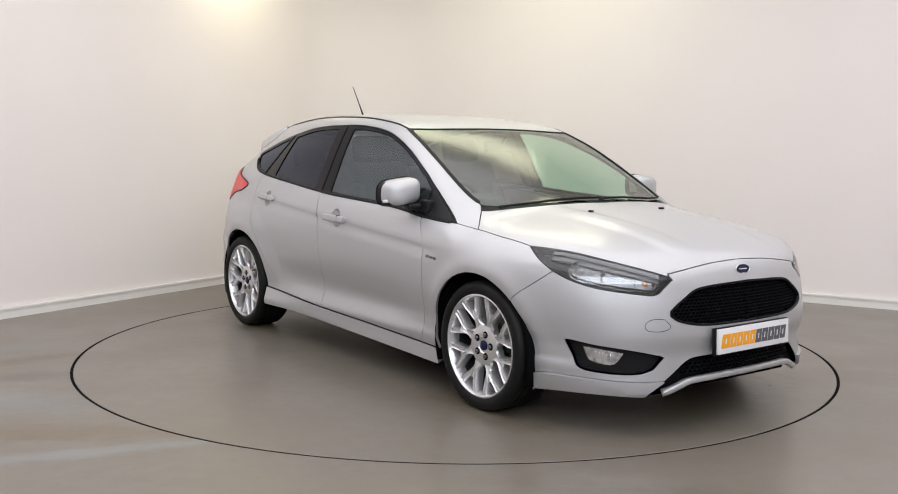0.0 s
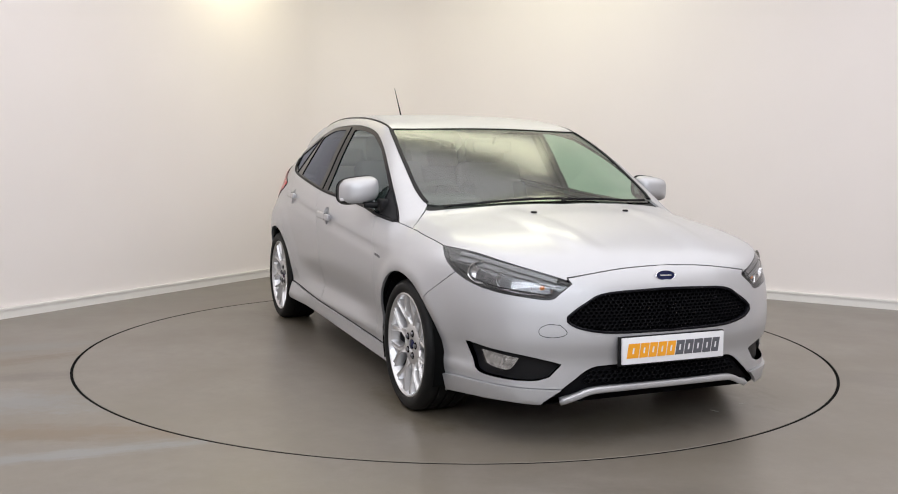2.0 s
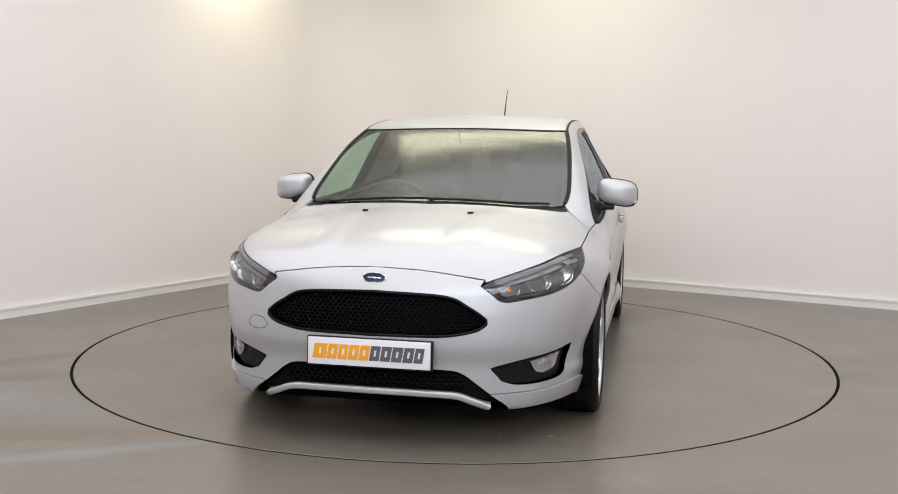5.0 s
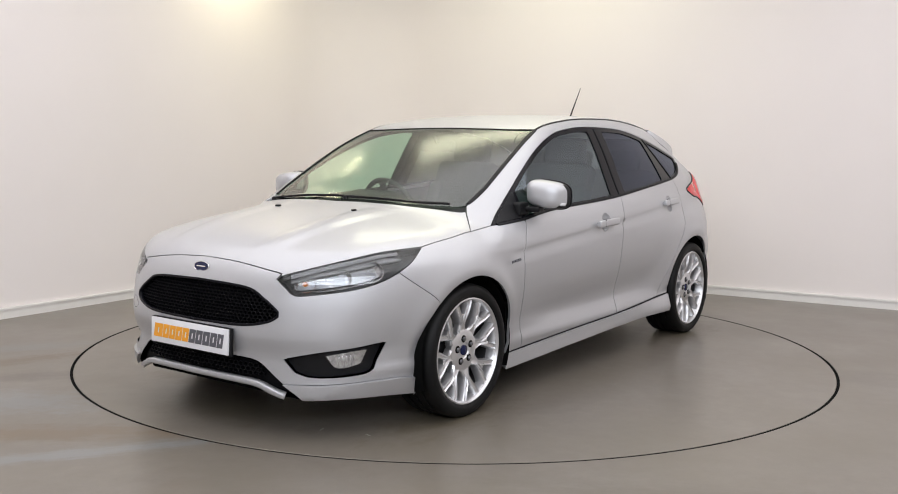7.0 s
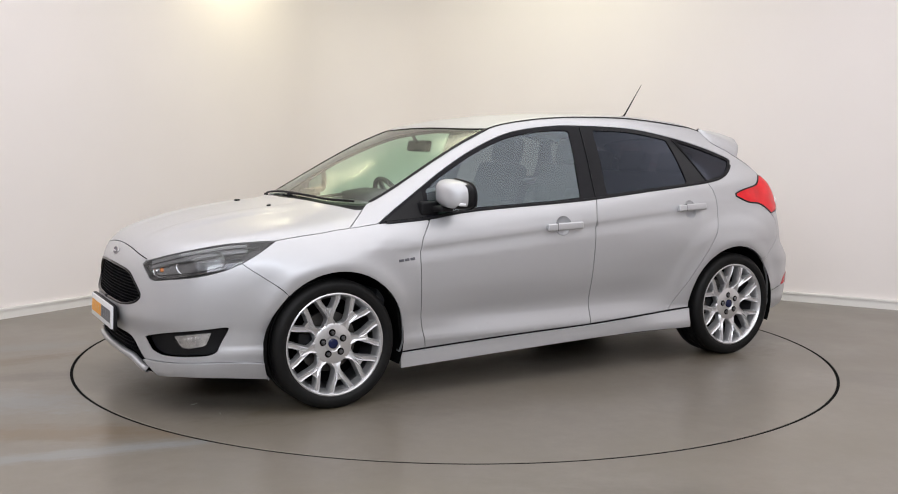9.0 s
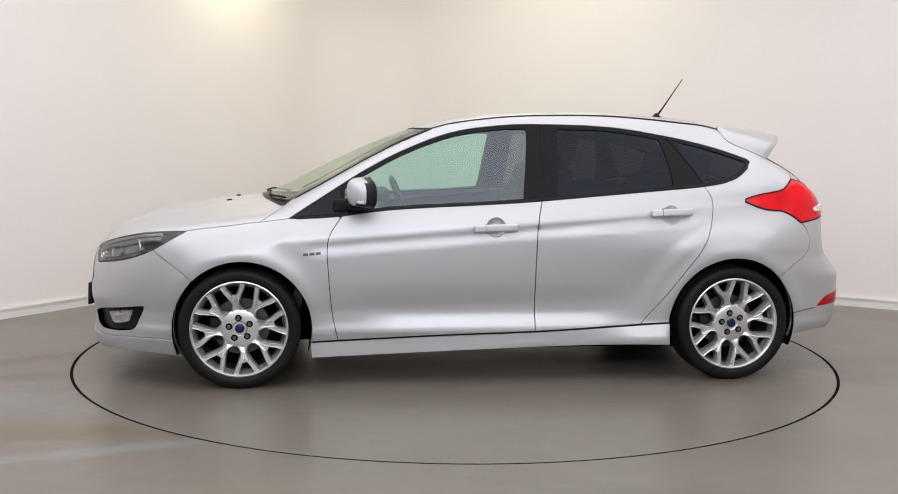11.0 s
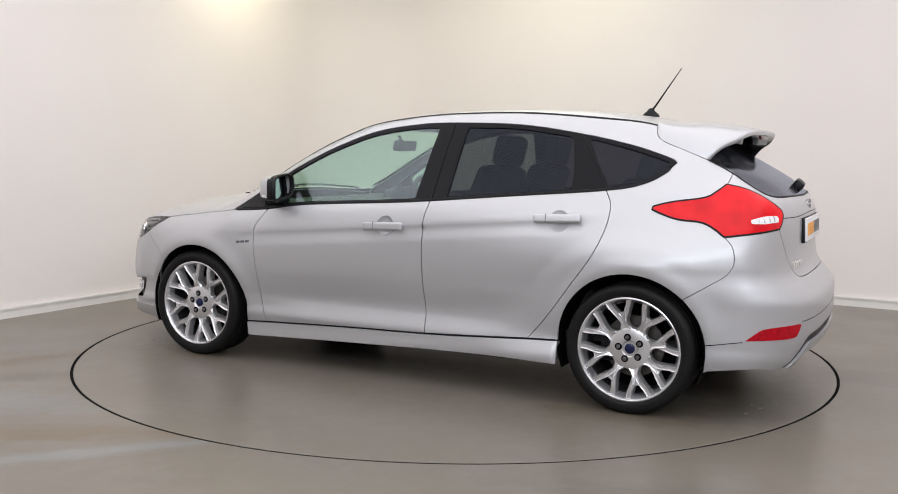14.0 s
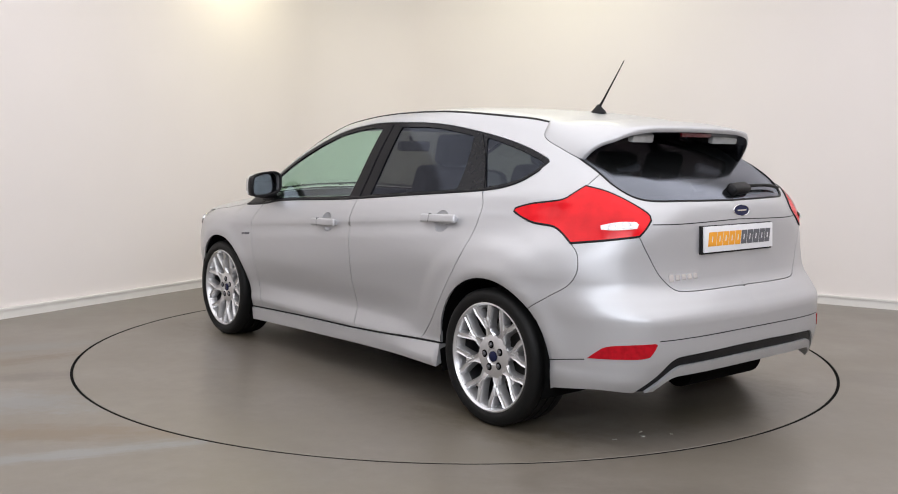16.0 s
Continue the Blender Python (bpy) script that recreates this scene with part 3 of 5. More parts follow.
# seams, in the order in which the panels need them
BELT = on_side([(1.075, 0.877), (0.81, 0.896), (0.54, 0.931), (0.0, 0.962), (-0.22, 0.977), (-0.67, 1.016), (-1.17, 1.059), (-1.34, 1.094), (-1.43, 1.145), (-1.474, 1.190)])
BELT_DOOR_F = BELT[(BELT[:, 0] < 0.80) & (BELT[:, 0] > -0.243)]
BELT_DOOR_R = BELT[(BELT[:, 0] < -0.243) & (BELT[:, 0] > -1.165)]
BELT_WING = BELT[BELT[:, 0] > 0.80]
BELT_REAR = BELT[BELT[:, 0] < -1.165]
WINDOW_TOP = on_side([(-1.474, 1.190), (-1.44, 1.212), (-1.25, 1.271), (-0.985, 1.327), (-0.656, 1.372), (-0.266, 1.382), (-0.042, 1.372), (0.208, 1.333), (0.453, 1.244), (0.666, 1.136), (0.835, 1.031), (1.075, 0.877)])
DOOR_FRONT = on_side([(0.797, 0.898), (0.862, 0.80), (0.876, 0.72), (0.873, 0.64), (0.853, 0.40), (0.822, 0.243)])
DOOR_MIDDLE = on_side([(-0.250, 0.980), (-0.226, 0.860), (-0.218, 0.60), (-0.225, 0.280)])
DOOR_REAR = on_side([(-0.806, 0.312), (-0.92, 0.445), (-1.03, 0.592), (-1.12, 0.715), (-1.165, 0.80), (-1.195, 0.90), (-1.200, 0.99), (-1.165, 1.0585)])
SILL_F, SILL_R = on_side([(0.822, 0.243), (0.3, 0.265), (-0.225, 0.280)]), on_side([(-0.225, 0.280), (-0.5, 0.295), (-0.806, 0.312)])
ARCH_F, ARCH_R = (1.308, 0.311, 0.352), (-1.320, 0.318, 0.353)
ARCH_WING = SIDE.cast(np.array(arc(*ARCH_F, 193, 45)))
ARCH_NOSE = SIDE.cast(np.array(arc(*ARCH_F, 45, -12, 18)))
ARCH_LIP = SIDE.cast(np.array(arc(*ARCH_F, -12, -25, 6)))
ARCH_QUARTER = SIDE.cast(np.array(arc(*ARCH_R, 135, 0)))
ARCH_TAIL = SIDE.cast(np.array(arc(*ARCH_R, 195, 135, 18)))
LAMP_TOP = draw(CORNER, [(2.113, 0.442, 0.690), (2.093, 0.480, 0.709), (2.026, 0.582, 0.745), (1.935, 0.672, 0.777), (1.81, 0.733, 0.800), (1.69, 0.776, 0.811), (1.588, 0.805, 0.813)])
LAMP_BOTTOM = draw(CORNER, [(2.113, 0.442, 0.690), (2.108, 0.490, 0.655), (2.098, 0.535, 0.626), (2.047, 0.632, 0.636), (1.95, 0.752, 0.657), (1.85, 0.810, 0.683), (1.765, 0.838, 0.718)])
LAMP_END = draw(CORNER, [(1.765, 0.838, 0.718), (1.68, 0.830, 0.760), (1.588, 0.805, 0.813)])
NOSE_SEAM = draw(CORNER, [(1.765, 0.838, 0.718), (1.68, 0.87, 0.655), (1.60, 0.90, 0.598), (1.557, 0.905, 0.560)])
BONNET_FRONT = draw(CORNER, [(2.109, 0, 0.753), (2.111, 0.22, 0.743), (2.095, 0.455, 0.712)])
GRILLE_EDGE = draw(CORNER, [(2.197, 0, 0.484), (2.182, 0.29, 0.488), (2.156, 0.42, 0.509), (2.138, 0.464, 0.532), (2.134, 0.474, 0.549), (2.138, 0.45, 0.572), (2.146, 0.396, 0.607), (2.157, 0.30, 0.648), (2.169, 0, 0.660)])
INTAKE_EDGE = draw(CORNER, [(2.143, 0.493, 0.247), (2.158, 0.440, 0.288), (2.169, 0.385, 0.328), (2.184, 0.31, 0.345), (2.199, 0, 0.347)])
LIP_SEAM = draw(CORNER, [(1.652, 0.84, 0.238), (1.75, 0.835, 0.244), (1.893, 0.784, 0.250), (2.079, 0.63, 0.249), (2.143, 0.493, 0.247)])
LIP_LOW = draw(CORNER, [(2.080, 0.560, 0.180), (1.981, 0.70, 0.174), (1.80, 0.79, 0.163), (1.627, 0.80, 0.162)])
LIP_TIP = draw(CORNER, [(2.143, 0.493, 0.247), (2.080, 0.560, 0.180)])
BONNET_SIDE = draw(ABOVE, [(1.588, 0.805, 0.813), (1.41, 0.810, 0.835), (1.22, 0.812, 0.857)])
BONNET_HEEL = draw(ABOVE, [(1.22, 0.812, 0.857), (1.165, 0.765, 0.91), (1.105, 0.700, 0.95)])
BONNET_REAR = on_hull(ABOVE, [(1.105, 0.700), (1.145, 0.62), (1.225, 0.38), (1.265, 0.0)])
SCREEN_BASE = on_hull(ABOVE, [(1.228, 0.0), (1.195, 0.38), (1.112, 0.60), (1.066, 0.672)])
SCREEN_SIDE = on_hull(ABOVE, [(1.066, 0.672), (0.93, 0.682), (0.63, 0.655), (0.44, 0.628), (0.315, 0.606)])
SCREEN_TOP = on_hull(ABOVE, [(0.315, 0.606), (0.355, 0.45), (0.380, 0.25), (0.388, 0.0)])
GUTTER = on_hull(ABOVE, [(0.315, 0.606), (0.12, 0.600), (-0.08, 0.597), (-0.40, 0.597), (-0.75, 0.590), (-1.07, 0.567), (-1.335, 0.524)])
ROOF_END = on_hull(ABOVE, [(-1.335, 0.524), (-1.352, 0.30), (-1.358, 0.0)])
SPOILER_SEAM = draw(SIDE, [(-1.335, 0.524, 1.374), (-1.370, 0.598, 1.306), (-1.49, 0.612, 1.254), (-1.600, 0.606, 1.207)])
GLASS_SIDE_EDGE = draw(HATCH, [(-1.600, 0.606, 1.207), (-1.66, 0.610, 1.180), (-1.724, 0.612, 1.150)])
GLASS_LOW = draw(HATCH, [(-1.724, 0.612, 1.150), (-1.80, 0.606, 1.108), (-1.876, 0.556, 1.061), (-1.920, 0.46, 1.036), (-1.944, 0.30, 1.027), (-1.958, 0, 1.023)])
HATCH_CUT = draw(BACK, [(-1.724, 0.612, 1.150), (-1.712, 0.688, 1.094)])
TAIL_FRONT = draw(SIDE, [(-1.712, 0.688, 1.094), (-1.672, 0.712, 1.055), (-1.625, 0.738, 1.030), (-1.481, 0.776, 1.006), (-1.395, 0.797, 0.980), (-1.42, 0.800, 0.960), (-1.514, 0.806, 0.932), (-1.62, 0.79, 0.922), (-1.68, 0.79, 0.895), (-1.733, 0.806, 0.864)])
TAIL_BACK = draw(BACK, [(-1.712, 0.688, 1.094), (-1.804, 0.657, 1.083), (-1.888, 0.593, 1.040), (-1.941, 0.537, 0.975), (-1.944, 0.57, 0.925), (-1.936, 0.606, 0.892)])
TAIL_LOW = draw(BACK, [(-1.936, 0.606, 0.892), (-1.856, 0.746, 0.880), (-1.733, 0.806, 0.864)])
HATCH_SIDE = draw(BACK, [(-1.936, 0.606, 0.892), (-1.958, 0.56, 0.80), (-1.976, 0.515, 0.725), (-2.000, 0.46, 0.668), (-2.018, 0.40, 0.650), (-2.035, 0.2, 0.649), (-2.037, 0, 0.649)])
TAIL_SEAM = draw(SIDE, [(-1.733, 0.806, 0.864), (-1.776, 0.812, 0.820), (-1.788, 0.822, 0.745), (-1.758, 0.839, 0.688), (-1.685, 0.862, 0.640), (-1.570, 0.88, 0.568)])
DIFFUSER_TOP = draw(BACK, [(-1.975, 0.660, 0.249), (-2.03, 0.59, 0.325), (-2.072, 0.53, 0.385), (-2.090, 0.45, 0.399), (-2.116, 0.13, 0.409), (-2.118, 0, 0.410)])
DIFFUSER_MID = draw(BACK, [(-1.998, 0.622, 0.249), (-2.04, 0.565, 0.310), (-2.073, 0.508, 0.352), (-2.088, 0.43, 0.360), (-2.108, 0.11, 0.366), (-2.110, 0, 0.367)])
DIFFUSER_LOW = draw(BACK, [(-2.020, 0.585, 0.252), (-2.052, 0.525, 0.306), (-2.070, 0.44, 0.316), (-2.096, 0.10, 0.321), (-2.098, 0, 0.322)])
TAIL_BOTTOM = draw(BACK, [(-1.661, 0.84, 0.230), (-1.75, 0.82, 0.242), (-1.87, 0.75, 0.262), (-1.975, 0.660, 0.249)])


# ---- painted panels ----
def bodywork():
    front = join(middle(FRONT, 0.347, 0.484, "z"), GRILLE_EDGE[1:], middle(FRONT, 0.660, 0.753, "z")[1:], BONNET_FRONT[1:], LAMP_BOTTOM, NOSE_SEAM[1:], ARCH_NOSE[1:], LIP_SEAM[1:], INTAKE_EDGE[1:])
    panel("front_bumper", CAR, SILVER, CORNER, front, holes=[FOG_EDGE], centre=True, res=0.022)
    panel("bumper_lip", CAR, SILVER, CORNER, join(LIP_SEAM, LIP_TIP[1:], LIP_LOW[1:], ARCH_LIP[::-1]), both=True, lift=0.014, fold=0.03, res=0.03)
    bonnet = join(middle(ABOVE, 1.265, 2.09, "x"), BONNET_FRONT, LAMP_TOP[1:], BONNET_SIDE[1:], BONNET_HEEL[1:], BONNET_REAR[1:])
    panel("bonnet", CAR, SILVER, ABOVE, bonnet, centre=True, res=0.025, gap=0.0022)
    wing = join(ARCH_WING, NOSE_SEAM[::-1][1:], LAMP_END[1:], BONNET_SIDE[1:], BELT_WING, DOOR_FRONT[1:], on_side([(0.822, 0.243), (0.963, 0.236)])[1:])
    crease = [np.stack([np.linspace(1.02, 0.86, 14), s - 0.08 * np.linspace(1.02, 0.86, 14)], 1) for s in (0.800, 0.812, 0.8175, 0.822, 0.827, 0.838)]
    panel("front_wing", CAR, SILVER, SIDE, wing, both=True, res=0.022, lines=crease)
    crease = [np.stack([np.linspace(0.99, -1.25, 150), s - 0.08 * np.linspace(0.99, -1.25, 150)], 1) for s in (0.800, 0.812, 0.8175, 0.822, 0.827, 0.838)]
    crease += [np.stack([np.linspace(0.95, -0.95, 110), np.full(110, z)], 1) for z in (0.290, 0.310, 0.330, 0.350, 0.370, 0.385, 0.400)]
    cup = lambda x, z: SIDE.cast(np.array(arc(x, z, 0.050, 0, 350, 35)))
    door = join(BELT_DOOR_F, DOOR_MIDDLE, SILL_F[::-1][1:], DOOR_FRONT[::-1][1:])
    FRONT_DOORS.extend(panel("front_door", CAR, SILVER, SIDE, door, holes=[cup(0.0, 0.838)], both=True, res=0.02, gap=0.0024, lines=crease))
    door = join(BELT_DOOR_R, DOOR_REAR[::-1], SILL_R[::-1][1:], DOOR_MIDDLE[::-1][1:])
    REAR_DOORS.extend(panel("rear_door", CAR, SILVER, SIDE, door, holes=[cup(-0.958, 0.902)], both=True, res=0.02, gap=0.0024, lines=crease))
    side = join(WINDOW_TOP, BONNET_HEEL, SCREEN_SIDE, GUTTER[1:], SPOILER_SEAM[1:], GLASS_SIDE_EDGE[1:], HATCH_CUT[1:], TAIL_FRONT[1:], TAIL_SEAM[1:],
                ARCH_QUARTER, on_side([(-0.967, 0.320), (-0.806, 0.313)])[1:], DOOR_REAR[1:], BELT_REAR)
    panel("quarter_panel", CAR, SILVER, SIDE, side, both=True, res=0.022)
    skirt = join(on_side([(0.963, 0.230), (0.822, 0.237), (0.3, 0.259), (-0.225, 0.274), (-0.5, 0.289), (-0.806, 0.306), (-0.967, 0.314)], 0.03),
                 on_side([(-0.965, 0.204), (-0.88, 0.205), (-0.75, 0.206), (-0.4, 0.203), (0.217, 0.184), (0.958, 0.155)], 0.03))
    v, f, n = skin(SIDE, skirt, lift=0.008, fold=0.05, res=0.022)
    low = np.clip((0.272 - 0.045 * v[:, 0] - v[:, 2]) / 0.075, 0, 1)
    v[:, 1] += (0.030 + 0.016 * step(-0.55, -0.92, v[:, 0])) * low ** 1.3
    for side in (1, -1):
        mesh_object("side_skirt", v * np.array([1, side, 1]), [tuple(reversed(q)) if side < 0 else tuple(q) for q in f], SILVER, CAR, "silver side skirt with an upturned ledge")
    panel("roof", CAR, SILVER, ABOVE, join(middle(ABOVE, -1.358, 0.388, "x"), SCREEN_TOP[::-1][1:], GUTTER[1:], ROOF_END[1:]), centre=True, res=0.04)
    tail = join(DIFFUSER_TOP, middle(REAR, 0.410, 0.649, "z")[1:], HATCH_SIDE[::-1][1:], TAIL_LOW[1:], TAIL_SEAM[1:], ARCH_TAIL[::-1], TAIL_BOTTOM[1:])
    panel("rear_bumper", CAR, SILVER, BACK, tail, centre=True, res=0.022)
    hatch = join(middle(REAR, 0.649, 1.023, "z"), GLASS_LOW[::-1][1:], HATCH_CUT[1:], TAIL_BACK[1:], HATCH_SIDE[1:])
    panel("tailgate", CAR, SILVER, BACK, hatch, centre=True, res=0.022)
    band = join(DIFFUSER_TOP, middle(REAR, 0.410, 0.367, "z")[1:], DIFFUSER_MID[::-1][1:])
    panel("diffuser_strip", CAR, BLACK_PLASTIC, BACK, band, centre=True, lift=-0.008, gap=0, label="black textured strip across the rear bumper")
    blade = join(DIFFUSER_MID, middle(REAR, 0.367, 0.322, "z")[1:], DIFFUSER_LOW[::-1][1:])
    panel("diffuser_blade", CAR, SILVER, BACK, blade, centre=True, lift=0.004, fold=0.05)
    # dark skin behind the seams
    inner = join(on_side([(0.95, 0.25), (0.80, 0.24), (-0.90, 0.33)], 0.05), on_side([(-0.97, 0.50), (-1.12, 0.75), (-1.25, 1.0), (-1.2, 1.03), (-0.2, 0.955), (1.0, 0.85), (1.20, 0.80)], 0.05), on_side([(1.20, 0.72), (1.02, 0.6)], 0.05))
    panel("inner_panel", CAR, DARK, SIDE, inner, both=True, lift=-0.022, fold=0, res=0.06)
    eye = draw(CORNER, [(2.125, 0.500, 0.522), (2.105, 0.545, 0.524), (2.085, 0.575, 0.505), (2.09, 0.572, 0.478), (2.115, 0.53, 0.470), (2.135, 0.488, 0.478), (2.138, 0.475, 0.495), (2.125, 0.500, 0.522)], 0.008)
    v, f = ribbon(eye, 0.0025, 0.0005)
    mesh_object("tow_eye_cover", v * np.array([1, -1, 1]), [tuple(reversed(q)) for q in f], SEAL, CAR, smooth=False)
    # dark strips: two bumper shut lines, then painted shade along the tailgate recess crease
    strip("seam_shade_line", CAR, SEAL, draw(BACK, [(-2.062, 0.600, 0.470), (-2.10, 0.3, 0.476), (-2.118, 0, 0.479)]), 0.004, 0.0006)
    strip("seam_shade_line", CAR, SEAL, draw(BACK, [(-1.671, 0.85, 0.360), (-1.75, 0.84, 0.371), (-1.836, 0.815, 0.383)]), 0.004, 0.0006)
    strip("seam_shade_line", CAR, SEAL, draw(BACK, [(-1.945, 0.535, 0.936), (-1.975, 0.36, 0.936), (-1.99, 0, 0.944)]), 0.004, 0.0005)
    strip("sill_seal", CAR, SEAL, on_side([(0.955, 0.233), (0.3, 0.262), (-0.225, 0.277), (-0.967, 0.317)]), 0.007, 0.0015)


FOG_EDGE = draw(CORNER, [(2.139, 0.497, 0.352), (2.125, 0.52, 0.360), (2.06, 0.65, 0.385), (1.94, 0.755, 0.402), (1.835, 0.812, 0.414), (1.826, 0.815, 0.405), (1.86, 0.803, 0.345), (1.888, 0.797, 0.300), (1.965, 0.757, 0.282), (2.08, 0.61, 0.281), (2.113, 0.54, 0.300)])
FRONT_DOORS, REAR_DOORS = [], []
bodywork()


# ---- glass and its black frames ----
def glazing():
    panes = {
        "front": [(0.785, 0.912), (0.54, 0.945), (0.10, 0.970), (-0.150, 0.987, C), (-0.172, 1.15), (-0.197, 1.354, C), (-0.04, 1.349), (0.208, 1.310), (0.453, 1.221), (0.666, 1.112), (0.785, 1.036, C), (0.785, 0.912, C)],
        "rear": [(-0.338, 1.002), (-0.67, 1.029), (-0.990, 1.056, C), (-0.985, 1.14), (-0.97, 1.22), (-0.945, 1.310, C), (-0.656, 1.350), (-0.368, 1.357, C), (-0.355, 1.18), (-0.338, 1.002, C)],
        "quarter": [(-1.175, 1.072), (-1.33, 1.106), (-1.41, 1.150), (-1.447, 1.190, C), (-1.25, 1.250), (-1.035, 1.302, C), (-1.08, 1.22), (-1.175, 1.072, C)]}
    lines = {k: on_side(v, 0.02)[:-1] for k, v in panes.items()}
    panel("window_frame", CAR, GLOSS_BLACK, SIDE, join(BELT, WINDOW_TOP[1:-1]), holes=list(lines.values()), both=True, gap=0.001, lift=-0.002, res=0.03)
    for key, name, mat in (("front", "door_window", GLASS_SIDE), ("rear", "door_window", GLASS_DARK), ("quarter", "quarter_window", GLASS_DARK)):
        for ob in panel(name, CAR, mat, SIDE, lines[key], both=True, gap=-0.002, lift=-0.007, fold=0, res=0.05):
            ob["label"] = "clear tinted door glass" if key == "front" else "dark privacy glass"
    sail = on_side([(1.04, 0.887), (0.81, 0.905, C), (0.81, 1.035, C), (1.04, 0.887, C)], 0.02)[:-1]
    panel("mirror_sail", CAR, BLACK_PLASTIC, SIDE, sail, both=True, gap=0, lift=0.001)
    strip("window_seal", CAR, SEAL, BELT[2:-2], 0.014, 0.005, label="black rubber belt seal")
    strip("pillar_seam", CAR, SEAL, on_side([(-0.250, 0.985), (-0.282, 1.372)]), 0.006, 0.0025)
    strip("pillar_seam", CAR, SEAL, on_side([(-1.168, 1.062), (-1.085, 1.20), (-0.992, 1.318)]), 0.006, 0.0025)
    # windscreen
    screen = join(middle(ABOVE, 0.388, 1.228, "x"), SCREEN_BASE[1:], SCREEN_SIDE[1:], SCREEN_TOP[1:])
    panel("windscreen", CAR, GLASS_FRONT, ABOVE, screen, centre=True, gap=0.004, lift=-0.003, fold=0.004, res=0.05)
    strip("windscreen_seal", CAR, SEAL, SCREEN_SIDE[1:], 0.022, 0.003, label="black windscreen edge seal")
    v, f = ribbon(join(SCREEN_TOP, SCREEN_TOP[::-1][1:] * np.array([1, -1, 1])), 0.012, 0.001)
    mesh_object("windscreen_seal", v, f, SEAL, CAR, smooth=False)
    cowl = join(middle(ABOVE, 1.228, 1.265, "x"), BONNET_REAR[::-1][1:], SCREEN_BASE[::-1][:-1])
    panel("cowl", CAR, BLACK_PLASTIC, ABOVE, cowl, centre=True, gap=0, lift=-0.010, fold=0.0, label="black plastic scuttle below the windscreen")
    strip("gutter_strip", CAR, SEAL, GUTTER, 0.013, 0.002, label="black roof gutter strip")
    glass = join(middle(ABOVE, -1.47, -1.958, "x"), GLASS_LOW[::-1][1:], GLASS_SIDE_EDGE[::-1][1:], draw(HATCH, [(-1.600, 0.606, 1.207), (-1.47, 0.58, 1.29)])[1:], draw(HATCH, [(-1.47, 0.58, 1.29), (-1.47, 0.3, 1.33), (-1.47, 0, 1.33)])[1:-1])
    panel("rear_window", CAR, GLASS_REAR, HATCH, glass, centre=True, gap=0.003, lift=-0.003, res=0.05, label="dark tinted rear window")
    strip("rear_window_seal", CAR, SEAL, join(GLASS_SIDE_EDGE, GLASS_LOW[1:]), 0.010, 0.002)


glazing()


# ---- lamps, grilles, trim ----
def place_on(p, sink=0.0, spin=0.0, away=None):
    """A frame on the hull whose z points outwards."""
    q = snap(np.array([p]))
    n = Vector(normal_at(q)[0] if away is None else away).normalized()
    side = Vector((0, 0, 1)).cross(n).normalized()
    up = n.cross(side)
    m = Matrix((side, up, n)).transposed().to_4x4()
    m.translation = Vector(q[0]) - n * sink
    return m @ pose(0, 0, 0, 0, 0, spin)


def twin(build):
    """Runs build for the left side and for the right side."""
    for s in (1, -1):
        build(Matrix.Diagonal((1, s, 1, 1)))


def mirrored(bm, s):
    bmesh.ops.transform(bm, matrix=s, verts=bm.verts)
    return bm


def bowl(r, depth, m, segments=24):
    return lathe([(r, 0.0), (r * 0.97, -depth * 0.3), (r * 0.75, -depth * 0.75), (r * 0.35, -depth), (r * 0.33, -depth - 0.004), (r * 0.8, -depth * 0.85 - 0.004), (r * 1.06, -0.006), (r * 1.06, 0.002)], segments, matrix=m, closed=True)


